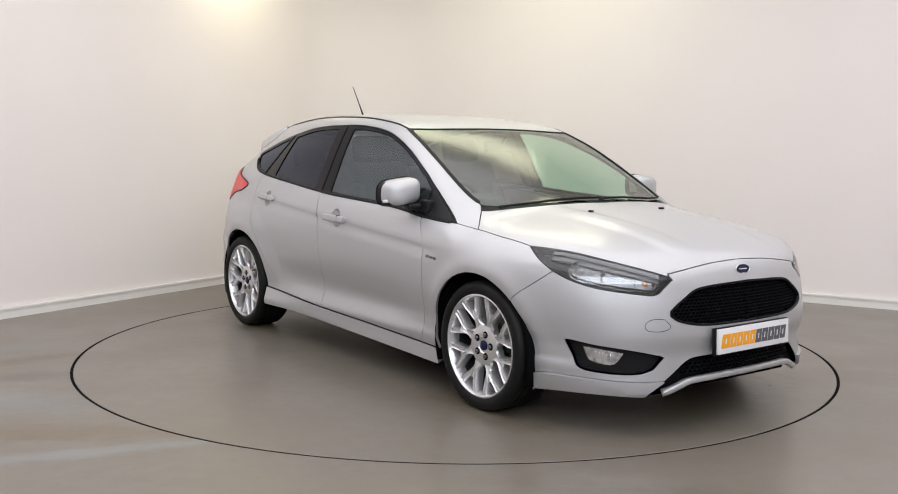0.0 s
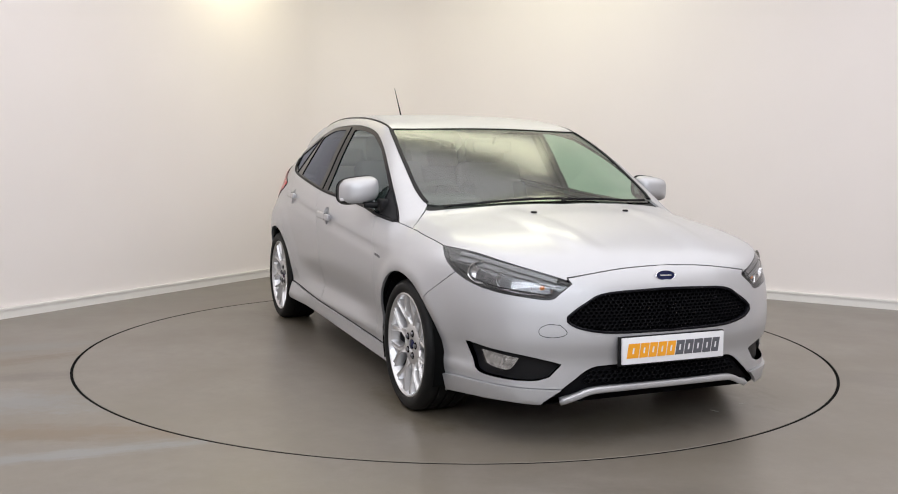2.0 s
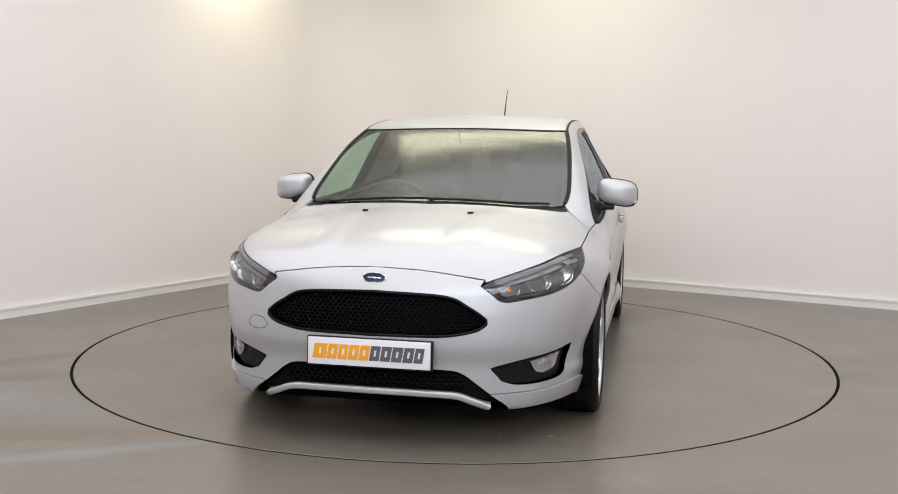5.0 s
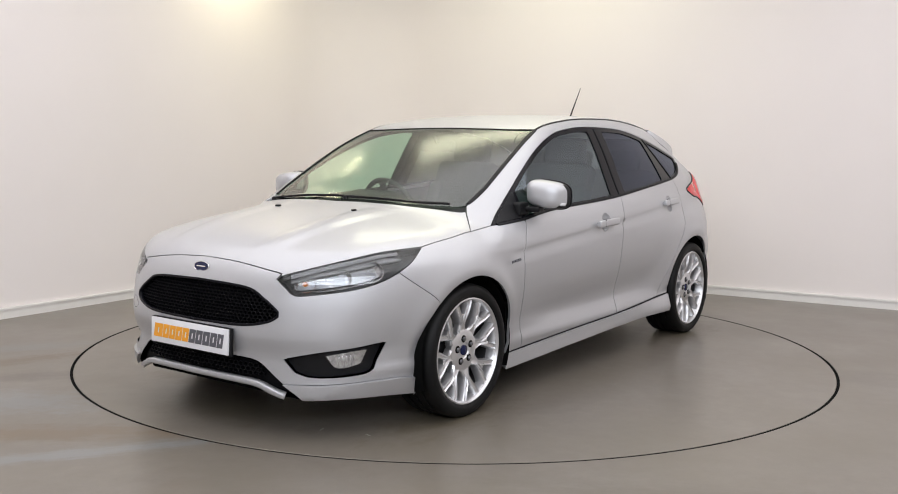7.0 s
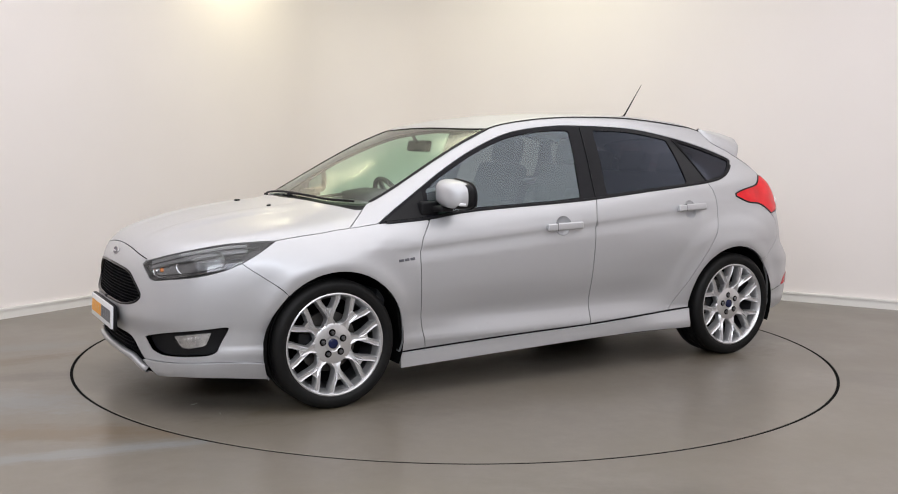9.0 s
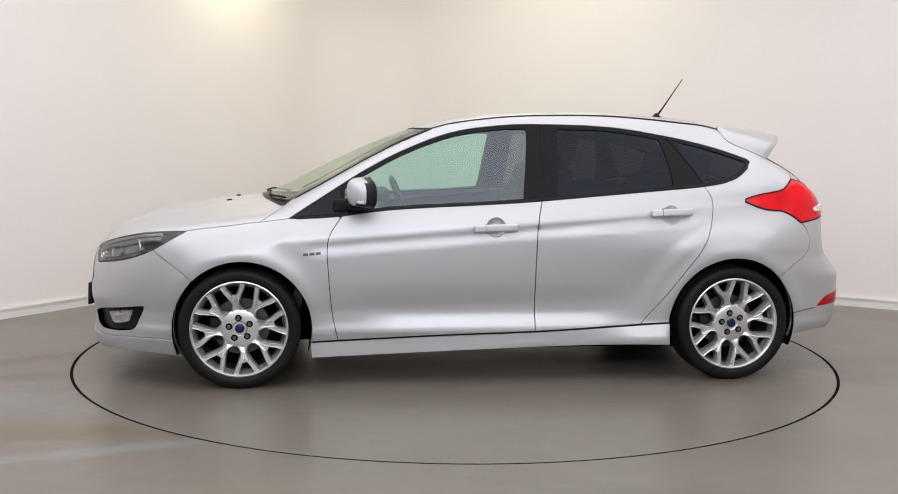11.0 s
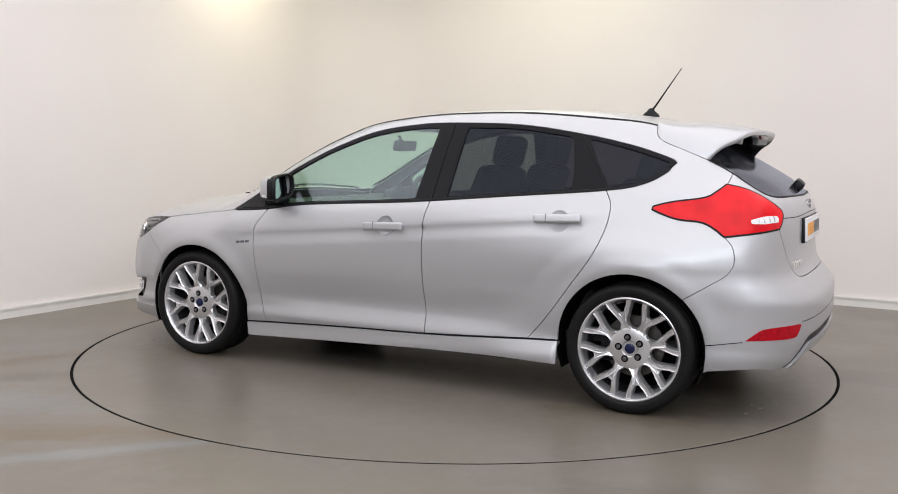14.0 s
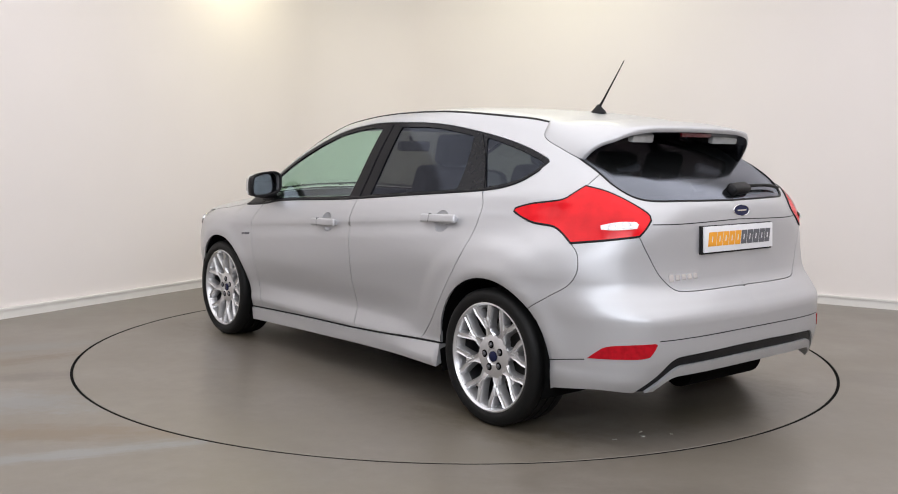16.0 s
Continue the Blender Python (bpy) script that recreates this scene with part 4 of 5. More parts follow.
def headlamps():
    loop = join(LAMP_TOP, LAMP_END[::-1][1:], LAMP_BOTTOM[::-1][1:-1])
    lens = panel("headlamp", CAR, CLEAR_LENS, CORNER, loop, both=True, fold=0.0, lift=-0.001, res=0.03, label="clear headlamp lens over a dark housing")
    flat = CORNER.flat(loop)
    mid = flat.mean(0)
    for ob, s in zip(lens, (1, -1)):
        flip = np.array([1, s, 1])
        v, f, n = skin(CORNER, loop, gap=0.001, lift=-0.045, fold=-0.043, res=0.03)
        mesh_object("housing", v * flip, f, LAMP_GREY, ob, "dark grey lamp housing")
        inner = CORNER.cast(shrink(tidy(flat), 0.018))
        v, f, n = skin(CORNER, inner, gap=0.0, lift=-0.004, fold=0.0, res=0.03, holes=[CORNER.cast(shrink(tidy(flat), 0.024))])
        mesh_object("bezel", v * flip, f, BLACK_PLASTIC, ob)
        plate = draw(CORNER, [(2.092, 0.515, 0.650), (2.075, 0.545, 0.684), (2.02, 0.618, 0.708), (1.93, 0.700, 0.735), (1.83, 0.757, 0.752, C), (1.815, 0.790, 0.712), (1.85, 0.795, 0.694, C), (1.95, 0.735, 0.668), (2.05, 0.62, 0.646), (2.092, 0.515, 0.650, C)])[:-1]
        v, f, n = skin(CORNER, plate, gap=0, lift=-0.024, fold=0.01, res=0.03)
        mesh_object("reflector_plate", v * flip, f, LAMP_PLATE, ob, "grey stepped reflector plate")
        for p, r, mat in (((1.885, 0.762, 0.728), 0.052, LAMP_SILVER), ((1.985, 0.675, 0.700), 0.046, LAMP_SILVER), ((2.066, 0.560, 0.672), 0.038, LAMP_SILVER)):
            m = place_on(p, 0.016, 0, (0.80, 0.58, 0.1))
            part("reflector", mirrored(bowl(r, 0.022, m @ Matrix.Diagonal((1.15, 0.86, 1, 1))), Matrix.Diagonal((1, s, 1, 1))), mat, ob, "chrome reflector bowl")
            bulb = lathe([(0.004, -0.02), (r * 0.24, -0.018), (r * 0.26, -0.004), (r * 0.12, 0.001), (0.002, 0.002)], 12, matrix=m)
            part("bulb", mirrored(bulb, Matrix.Diagonal((1, s, 1, 1))), AMBER if r < 0.04 else CLEAR_LENS, ob)
        brow = draw(CORNER, [(2.09, 0.50, 0.695), (2.02, 0.60, 0.725), (1.93, 0.69, 0.752), (1.82, 0.75, 0.772), (1.72, 0.79, 0.785)])
        v, f = ribbon(brow, 0.046, -0.008, 0.02)
        mesh_object("brow", v * flip, f, BROW_SILVER, ob, "satin silver brow inside the lamp")


def tail_lamps():
    loop = join(TAIL_FRONT, TAIL_LOW[::-1][1:], TAIL_BACK[::-1][1:-1])
    side = Sheet((0.85, 0.45, 0), (0, 0, 1), (-0.45, 0.85, 0))
    for ob, s in zip(panel("tail_lamp", CAR, RED_LENS, side, loop, both=True, lift=0.004, fold=0.02, res=0.02, dome=0.006, label="glossy red tail lamp"), (1, -1)):
        flip = np.array([1, s, 1])
        window = draw(BACK, [(-1.835, 0.725, 0.918), (-1.83, 0.73, 0.936, C), (-1.885, 0.68, 0.952), (-1.927, 0.60, 0.949, C), (-1.930, 0.61, 0.922, C), (-1.88, 0.69, 0.916), (-1.835, 0.725, 0.918, C)])[:-1]
        v, f, n = skin(BACK, window, gap=0, lift=0.0118, fold=0.008, res=0.02)
        mesh_object("reversing_light", v * flip, f, WHITE_PLATE, ob, "pale reversing light window", n * flip)
        for k in range(4):
            u = 0.2 + 0.2 * k
            at = np.array([-1.84, 0.722, 0.927]) * (1 - u) + np.array([-1.925, 0.612, 0.936]) * u
            part("lamp_rib", mirrored(block((0.004, 0.026, 0.004), (0, 0, 0.014), bevel=0.001), Matrix.Diagonal((1, s, 1, 1)) @ place_on(at)), LAMP_SILVER, ob)
        edge = join(loop, loop[:1])
        v, f = ribbon(edge, 0.010, 0.005)
        mesh_object("lamp_seal", v * flip, f, SEAL, ob, smooth=False)
    loop = draw(BACK, [(-1.845, 0.815, 0.388), (-1.88, 0.80, 0.418), (-1.925, 0.782, 0.446), (-1.99, 0.71, 0.458), (-2.056, 0.605, 0.464, C), (-2.05, 0.625, 0.425), (-2.035, 0.655, 0.400), (-1.95, 0.76, 0.392), (-1.845, 0.815, 0.388, C)])[:-1]
    panel("rear_reflector", CAR, REFLECTOR_RED, BACK, loop, both=True, lift=0.003, fold=0.01, res=0.02, label="dark red bumper reflector")


def honeycomb(name, sheet, loop, cell, lift, parent, both=False):
    """Open hexagons inside an outline; the walls run inwards."""
    flat = tidy(sheet.flat(loop))
    lo, hi = flat.min(0), flat.max(0)
    flat_in = shrink(flat, cell * 0.3)
    rows, columns = int((hi[1] - lo[1]) / (cell * 0.62)) + 2, int((hi[0] - lo[0]) / cell) + 2
    centres = np.array([(lo[0] + (i + 0.5 * (j % 2)) * cell, lo[1] + j * cell * 0.62) for j in range(rows) for i in range(columns)])
    centres = centres[inside(flat_in, centres)]
    ring = np.array([(math.cos(radians(30 + 60 * k)) * cell * 0.58, math.sin(radians(30 + 60 * k)) * cell * 0.41) for k in range(6)])
    outer = sheet.cast((centres[:, None] + ring).reshape(-1, 2))
    inner = sheet.cast((centres[:, None] + ring * 0.80).reshape(-1, 2))
    n = normal_at(outer)
    layers = [outer + n * lift, inner + n * (lift + 0.001), inner + n * (lift - 0.02)]
    verts = np.stack([layer.reshape(-1, 6, 3) for layer in layers], 1).reshape(-1, 3)
    faces = []
    for m in range(0, len(verts), 18):
        for k in range(6):
            q = (k + 1) % 6
            faces += [(m + k, m + q, m + 6 + q, m + 6 + k), (m + 6 + k, m + 6 + q, m + 12 + q, m + 12 + k)]
    verts = np.array(verts)
    k = len(verts)
    verts = np.concatenate([verts, verts * np.array([1, -1, 1])])
    faces += [tuple(i + k for i in reversed(f)) for f in faces]
    return mesh_object(name, verts, faces, GRILLE_BLACK, parent, smooth=False)


def grilles():
    loop = join(GRILLE_EDGE, middle(FRONT, 0.660, 0.484, "z")[1:-1])
    back = panel("grille", CAR, GRILLE_BLACK, CORNER, loop, centre=True, gap=0, lift=-0.040, fold=-0.038, label="black honeycomb radiator grille")
    honeycomb("honeycomb", FRONT, join(GRILLE_EDGE, middle(FRONT, 0.660, 0.484, "z")[1:-1]), 0.023, -0.016, back)
    both = join(GRILLE_EDGE, GRILLE_EDGE[::-1][1:] * np.array([1, -1, 1]))
    v, f = ribbon(both, 0.011, 0.003, 0.03)
    mesh_object("grille_frame", v, f, GLOSS_BLACK, back, "gloss black grille surround")
    low = draw(CORNER, [(2.143, 0.493, 0.247), (2.085, 0.552, 0.186), (2.112, 0.492, 0.186)])
    floor = draw(CORNER, [(2.112, 0.492, 0.186), (2.15, 0.42, 0.210), (2.17, 0.355, 0.230), (2.185, 0.2, 0.237), (2.19, 0, 0.239)])
    loop = join(INTAKE_EDGE, middle(FRONT, 0.347, 0.239, "z")[1:-1], floor[::-1], low[::-1][1:-1])
    back = panel("lower_grille", CAR, GRILLE_BLACK, CORNER, loop, centre=True, gap=0, lift=-0.03, fold=-0.028, label="black lower air intake with mesh")
    mesh_area = draw(CORNER, [(2.16, 0.43, 0.262), (2.172, 0.37, 0.315), (2.186, 0.30, 0.338), (2.199, 0, 0.340)])
    honeycomb("honeycomb", FRONT, join(mesh_area, middle(FRONT, 0.340, 0.262, "z")[1:-1], draw(CORNER, [(2.20, 0, 0.262), (2.16, 0.43, 0.262)])[:-1]), 0.028, -0.010, back)
    edge = draw(CORNER, [(2.115, 0.485, 0.185), (2.15, 0.42, 0.215), (2.178, 0.355, 0.238), (2.196, 0.2, 0.245), (2.204, 0, 0.247)])
    v, f = ribbon(join(edge, edge[::-1][1:] * np.array([1, -1, 1])), 0.026, 0.008, 0.02)
    mesh_object("splitter", v, f, SILVER, CAR, "silver splitter blade below the intake")
    # fog lamps
    for ob, s in zip(panel("fog_surround", CAR, BLACK_PLASTIC, CORNER, FOG_EDGE, both=True, gap=0, lift=-0.028, fold=-0.026, label="black fog lamp recess"), (1, -1)):
        flip = np.array([1, s, 1])
        loop = draw(CORNER, [(2.054, 0.665, 0.366), (1.97, 0.735, 0.380), (1.900, 0.784, 0.386, C), (1.928, 0.775, 0.332, C), (2.02, 0.705, 0.322), (2.054, 0.665, 0.366, C)])[:-1]
        v, f, n = skin(CORNER, loop, gap=0, lift=-0.014, fold=0.012, res=0.02)
        mesh_object("fog_lamp", v * flip, f, LAMP_SILVER, ob, "bright fog lamp with ribbed lens")
        v, f, n = skin(CORNER, loop, gap=-0.002, lift=-0.006, fold=0.0, res=0.02)
        mesh_object("lens", v * flip, f, CLEAR_LENS, ob)
        for k in range(5):
            a = 0.2 + 0.13 * k
            p = np.array([2.03, 0.69, 0.345]) * (1 - a) + np.array([1.92, 0.775, 0.36]) * a
            m = place_on(p, 0.012)
            part("rib", mirrored(block((0.006, 0.034, 0.006), bevel=0.002), Matrix.Diagonal((1, s, 1, 1)) @ m), CHROME, ob)


def number_plate(name, centre, tilt, facing, parent_label):
    """A white dealer plate with a two-coloured plain word mark of slanted bars."""
    plate = tagged(part(name, block((0.012, 0.520, 0.112), bevel=0.003), WHITE_PLATE, CAR, parent_label))
    turn = pose(*centre, 0, tilt, 0 if facing > 0 else 180)
    plate.matrix_basis = turn
    part("plate_holder", block((0.018, 0.536, 0.124), (-0.013, 0, -0.002), bevel=0.004), BLACK_PLASTIC, plate)
    widths = [0.060, 0.045, 0.042, 0.045, 0.044, 0.044, 0.045, 0.047, 0.045, 0.040]
    y = -0.242
    for k, w in enumerate(widths):
        bm = bmesh.new()
        low, high, t = -0.030, 0.031, 0.018
        edge = (w - 0.012) / 2
        lean = lambda p, q: (y + p + 0.17 * (q - low), q)
        rims = ([lean(0.002, low), lean(w - 0.001, low), lean(w - 0.001, high), lean(0.002, high)],
                [lean(0.002 + edge, low + t), lean(w - 0.001 - edge, low + t), lean(w - 0.001 - edge, high - t), lean(0.002 + edge, high - t)])
        rings = [[bm.verts.new((h, *p)) for p in rim] for h in (0.0064, 0.0076) for rim in rims]
        for i in range(4):
            j = (i + 1) % 4
            for p, q in ((0, 1), (2, 3), (0, 2), (1, 3)):
                bm.faces.new((rings[p][i], rings[p][j], rings[q][j], rings[q][i]))
        part("mark", bm, ORANGE_PRINT if k < 5 else GREY_PRINT, plate)
        y += w + 0.0015
    return plate


def emblem(name, p, size, away):
    m = place_on(p, -0.001, 0, away)
    ring = lathe([(0.9, 0.0), (1.0, 0.0), (1.0, 0.06), (0.95, 0.09), (0.9, 0.06)], 32, closed=True, matrix=m @ Matrix.Diagonal((size, size * 0.42, 0.05, 1)))
    ob = part(name, ring, CHROME, CAR, "small oval maker's emblem")
    part("enamel", lathe([(0.01, 0.0), (0.9, 0.0), (0.9, 0.04), (0.01, 0.06)], 32, matrix=m @ Matrix.Diagonal((size, size * 0.42, 0.05, 1))), BLUE_ENAMEL, ob)
    part("mark", block((size * 1.10, size * 0.10, 0.003), (0, 0, 0.004), bevel=0.0006), CHROME, ob).matrix_basis = m


def handles():
    for doors, x, z in ((FRONT_DOORS, 0.004, 0.836), (REAR_DOORS, -0.957, 0.901)):
        for door, s in zip(doors, (1, -1)):
            flip = Matrix.Diagonal((1, s, 1, 1))
            m = place_on((x, 0.89, z), 0.0)
            v, f, n = skin(SIDE, SIDE.cast(np.array(arc(x - 0.004 if x > -0.5 else x - 0.001, z + 0.002 if x > -0.5 else z + 0.001, 0.050 if x > -0.5 else 0.0535, 0, 350, 35))), gap=-0.001, res=0.009, fold=0, dome=-0.020 if x > -0.5 else -0.014)
            mesh_object("handle_recess", v * np.array([1, s, 1]), f, SILVER, door)
            bar = block((0.235, 0.040, 0.022), (0, -0.001, 0.019), bevel=0.0108, segments=4)
            block((0.030, 0.024, 0.022), (0.098, -0.001, 0.006), bevel=0.004, bm=bar)
            block((0.030, 0.024, 0.022), (-0.098, -0.001, 0.006), bevel=0.004, bm=bar)
            grip = part("door_handle", mirrored(bar, flip @ m @ pose(0, 0, 0, 0, 0, 2)), SILVER, door)
            part("handle_seam", mirrored(block((0.003, 0.0405, 0.0225), (-0.055, -0.001, 0.019), bevel=0.001), flip @ m), SEAL, grip)


def mirrors():
    cy, cz = 0.920, 1.018
    for door, s in zip(FRONT_DOORS, (1, -1)):
        rings, n = [], 36
        stations = [(0.776, 0.04), (0.7755, 0.30), (0.772, 0.55), (0.764, 0.75), (0.749, 0.89), (0.729, 0.96), (0.708, 0.99), (0.690, 1.0), (0.670, 0.985), (0.662, 0.95)]
        for x, k in stations:
            ring = []
            for i in range(n):
                a = 2 * math.pi * i / n
                c, q = math.cos(a), math.sin(a)
                yy = math.copysign(abs(c) ** 0.55, c) * 0.106 * k
                zz = math.copysign(abs(q) ** 0.60, q) * (0.072 if q > 0 else 0.068) * k
                ring.append(((x - 0.030 * (yy / 0.108) ** 2 * (1 if yy > 0 else 0.2)), (cy + yy), cz + zz - 0.012 * yy / 0.1))
            rings.append(ring)
        verts = [v for r in rings for v in r]
        quads = [(a * n + i, a * n + (i + 1) % n, (a + 1) * n + (i + 1) % n, (a + 1) * n + i) for a in range(len(rings) - 1) for i in range(n)]
        quads.append(tuple(reversed(range(n))))
        upper, lower = [], []
        for k, f in enumerate(quads):
            below = 4 * n <= k < len(quads) - 1 and math.sin(2 * math.pi * (k % n + 0.5) / n) < -0.45
            ahead = sum(verts[i][0] for i in f) / len(f)
            (upper if not below and ahead > 0.683 else lower).append(f)
        flip = np.array([1, s, 1])
        shell = mesh_object("door_mirror", np.array(verts) * flip, upper, SILVER, door, "silver door mirror with black underside")
        strip_at = tube([(0.752, 0.945, 0.979), (0.738, 0.985, 0.976), (0.712, 1.010, 0.974), (0.690, 1.013, 0.974)], 0.0105, 10)
        part("indicator", mirrored(strip_at, Matrix.Diagonal((1, s, 1, 1))), WHITE_PLATE, shell, "pale indicator strip")
        mesh_object("underside", np.array(verts) * flip, lower, BLACK_PLASTIC, shell)
        tilt = pose(0.674, cy, cz, 0, 4, 9) @ Matrix.Diagonal((1, 0.94, 0.94, 1)) @ pose(-0.674, -cy, -cz)
        bm = bmesh.new()
        bm.faces.new([bm.verts.new((0.676, y, z)) for x, y, z in rings[-1]])
        part("mirror_glass", mirrored(bm, Matrix.Diagonal((1, s, 1, 1)) @ tilt), MIRROR_GLASS, shell)
        ring = [(x - 0.002, y, z) for x, y, z in rings[-1]]
        part("glass_rim", mirrored(tube(ring + ring[:1], 0.008, 8), Matrix.Diagonal((1, s, 1, 1))), BLACK_PLASTIC, shell)
        arm = block((0.085, 0.12, 0.030), (0.735, 0.845, 0.945), (0, 0, 12), bevel=0.012, segments=3)
        block((0.11, 0.05, 0.07), (0.790, 0.818, 0.945), (0, 0, 6), bevel=0.015, segments=3, bm=arm)
        part("arm", mirrored(arm, Matrix.Diagonal((1, s, 1, 1))), BLACK_PLASTIC, shell)


def spoiler():
    """The roof spoiler: a wing swept over the rear window, with a black underside."""
    ys = np.linspace(0, 0.50, 20)
    edge_x = spline([0, 0.30, 0.42, 0.50, 0.555, 0.59, 0.604], [-1.765, -1.760, -1.745, -1.705, -1.655, -1.62, -1.602])
    edge_z = spline([0, 0.30, 0.42, 0.50, 0.555, 0.59, 0.604], [1.356, 1.351, 1.337, 1.306, 1.260, 1.223, 1.207])
    start_x = spline([0, 0.30, 0.524, 0.575, 0.598, 0.604], [-1.361, -1.355, -1.338, -1.352, -1.378, -1.42])
    top, under = [], []
    for y in ys:
        x0 = float(start_x(y))
        x1, z1 = float(edge_x(y)), float(edge_z(y))
        p0 = ABOVE.cast(np.array([[x0, min(y, 0.60)]]))[0]
        row = []
        for u in np.linspace(0, 1, 11):
            x = p0[0] + (x1 - p0[0]) * u
            z = p0[2] + (z1 - p0[2]) * u + (0.018 * math.sin(math.pi * u) if y < 0.58 else 0.012 * math.sin(math.pi * u))
            row.append((x, y, z))
        row.append((x1 - 0.004, y, z1 - 0.010))
        row.append((x1 + 0.004, y, z1 - 0.024))
        top.append(row)
        xg = min(-1.50, x1 + 0.225 * (1 - (y / 0.62) ** 4) + 0.01)
        zg = float(ABOVE.cast(np.array([[xg, min(y, 0.58)]]))[0][2]) - 0.004
        under.append([(x1 + 0.004, y, z1 - 0.024), (x1 + 0.035, y, z1 - 0.034), ((x1 + xg) / 2, y, (z1 + zg) / 2 - 0.012), (xg, y, zg)])

    seam = even(SPOILER_SEAM, 0.004)
    seam = seam[np.linspace(0, len(seam) - 1, 11).astype(int)] + np.array([0, 0.001, 0.001])
    last = [tuple(p) for p in seam] + [(-1.604, 0.600, 1.200), (-1.600, 0.590, 1.192)]
    inner, low = np.array(top[-1]), np.array(under[-1])
    low_last = np.array([(-1.600, 0.590, 1.192), (-1.598, 0.588, 1.192), (-1.596, 0.586, 1.194), (-1.590, 0.580, 1.196)])
    for k in np.linspace(0, 1, 9)[1:]:
        swell = 0.016 * math.sin(math.pi * k)
        row = inner * (1 - k) + np.array(last) * k
        row[:, 1] += swell
        row[:, 2] += swell * 0.9
        top.append([tuple(p) for p in row])
        edge = low * (1 - k) + low_last * k
        edge[0] = row[-1]
        under.append([tuple(p) for p in edge])

    def loft(name, rows, mat, parent, label):
        rows = np.array(rows)
        full = np.concatenate([rows[::-1] * np.array([1, -1, 1]), rows[1:]])
        m, k = full.shape[:2]
        faces = [(i * k + j, i * k + j + 1, (i + 1) * k + j + 1, (i + 1) * k + j) for i in range(m - 1) for j in range(k - 1)]
        return mesh_object(name, full.reshape(-1, 3), faces, mat, parent, label)
    wing = loft("spoiler", top, SILVER, CAR, "silver roof spoiler over the rear window")
    loft("underside", under, GLOSS_BLACK, wing, "gloss black spoiler underside")
    for s in (1, -1):
        slot = block((0.030, 0.170, 0.038), (-1.690, 0.31 * s, 1.303), (0, -10, 8 * s), bevel=0.006)
        part("slot", slot, plain_pale(), wing, "pale air slot through the spoiler")
    part("brake_light", block((0.012, 0.22, 0.018), (-1.757, 0, 1.318), (0, 10, 0), bevel=0.003), DARK_LENS, wing)


PALE = []


def plain_pale():
    if not PALE:
        PALE.append(plain("slot_grey", (0.45, 0.45, 0.44), 0.5))
    return PALE[0]


def small_trim():
    # washer jets, wipers, aerial, badges
    twin(lambda s: part("washer_jet", mirrored(block((0.028, 0.020, 0.010), (0, 0, 0.004), bevel=0.004, segments=3), s @ place_on((1.43, 0.262, 0.945))), BLACK_PLASTIC, CAR))
    for a, b, c in (((1.135, -0.60), (1.195, -0.36), (1.215, 0.12)), ((1.22, 0.02), (1.187, 0.38), (1.098, 0.60))):
        line = on_hull(ABOVE, [a, b, c])
        line = line + normal_at(line) * 0.008
        bm = tube(line, 0.006, 6)
        part("wiper", bm, SEAL, CAR, "black windscreen wiper")
        part("wiper_pivot", lathe([(0.002, -0.01), (0.014, -0.01), (0.012, 0.004), (0.002, 0.008)], 16, matrix=Matrix.Translation(line[0])), BLACK_PLASTIC, CAR)
    base = lathe([(0.001, 0.0), (0.034, 0.0), (0.030, 0.012), (0.016, 0.030), (0.008, 0.045), (0.001, 0.048)], 20, matrix=Matrix.Translation((-1.155, 0, float(TOP(-1.155)) - 0.003)) @ Matrix.Diagonal((1.5, 0.8, 1, 1)))
    foot = part("aerial", base, BLACK_PLASTIC, CAR, "thin black roof aerial leaning back")
    part("mast", tube([(-1.160, 0, 1.462), (-1.195, 0, 1.512), (-1.315, 0, 1.689)], 0.003, 8, radii=[0.007, 0.005, 0.0022]), SEAL, foot)
    emblem("emblem", (2.150, 0, 0.715), 0.052, (0.95, 0, 0.31))
    emblem("emblem", (-1.99, -0.035, 0.983), 0.062, (-0.98, 0, 0.2))

    def badge(s):
        for k in range(3):
            m = s @ place_on((0.985 - 0.032 * k, 0.905, 0.699 + 0.003 * k))
            part("badge", mirrored(block((0.026, 0.013, 0.003), (0, 0, 0.001), (0, 0, 6), bevel=0.001), m), GREY_PRINT, CAR, "small dark wing badge")
    twin(badge)
    for k in range(5):
        m = place_on((-1.99, 0.455 - 0.036 * k, 0.712))
        part("badge", mirrored(block((0.026, 0.024 if k else 0.032, 0.004), (0, 0, 0.001), bevel=0.0015), m), CHROME, CAR, "chrome script letter shape")
    # rear wiper
    hub = part("rear_wiper", mirrored(block((0.15, 0.055, 0.045), (0, 0, 0.012), bevel=0.018, segments=3), place_on((-1.915, -0.10, 1.060), 0, 4)), BLACK_PLASTIC, CAR, "black rear wiper")
    line = draw(HATCH, [(-1.915, -0.06, 1.070), (-1.90, -0.29, 1.072), (-1.875, -0.50, 1.066)])
    part("blade", tube(line + normal_at(line) * 0.016, 0.008, 6), SEAL, hub)
    number_plate("number_plate", (2.222, 0, 0.412), -2, 1, "white dealer plate with orange and grey bars")
    number_plate("number_plate", (-2.018, 0.012, 0.867), -3, -1, "white dealer plate with orange and grey bars")


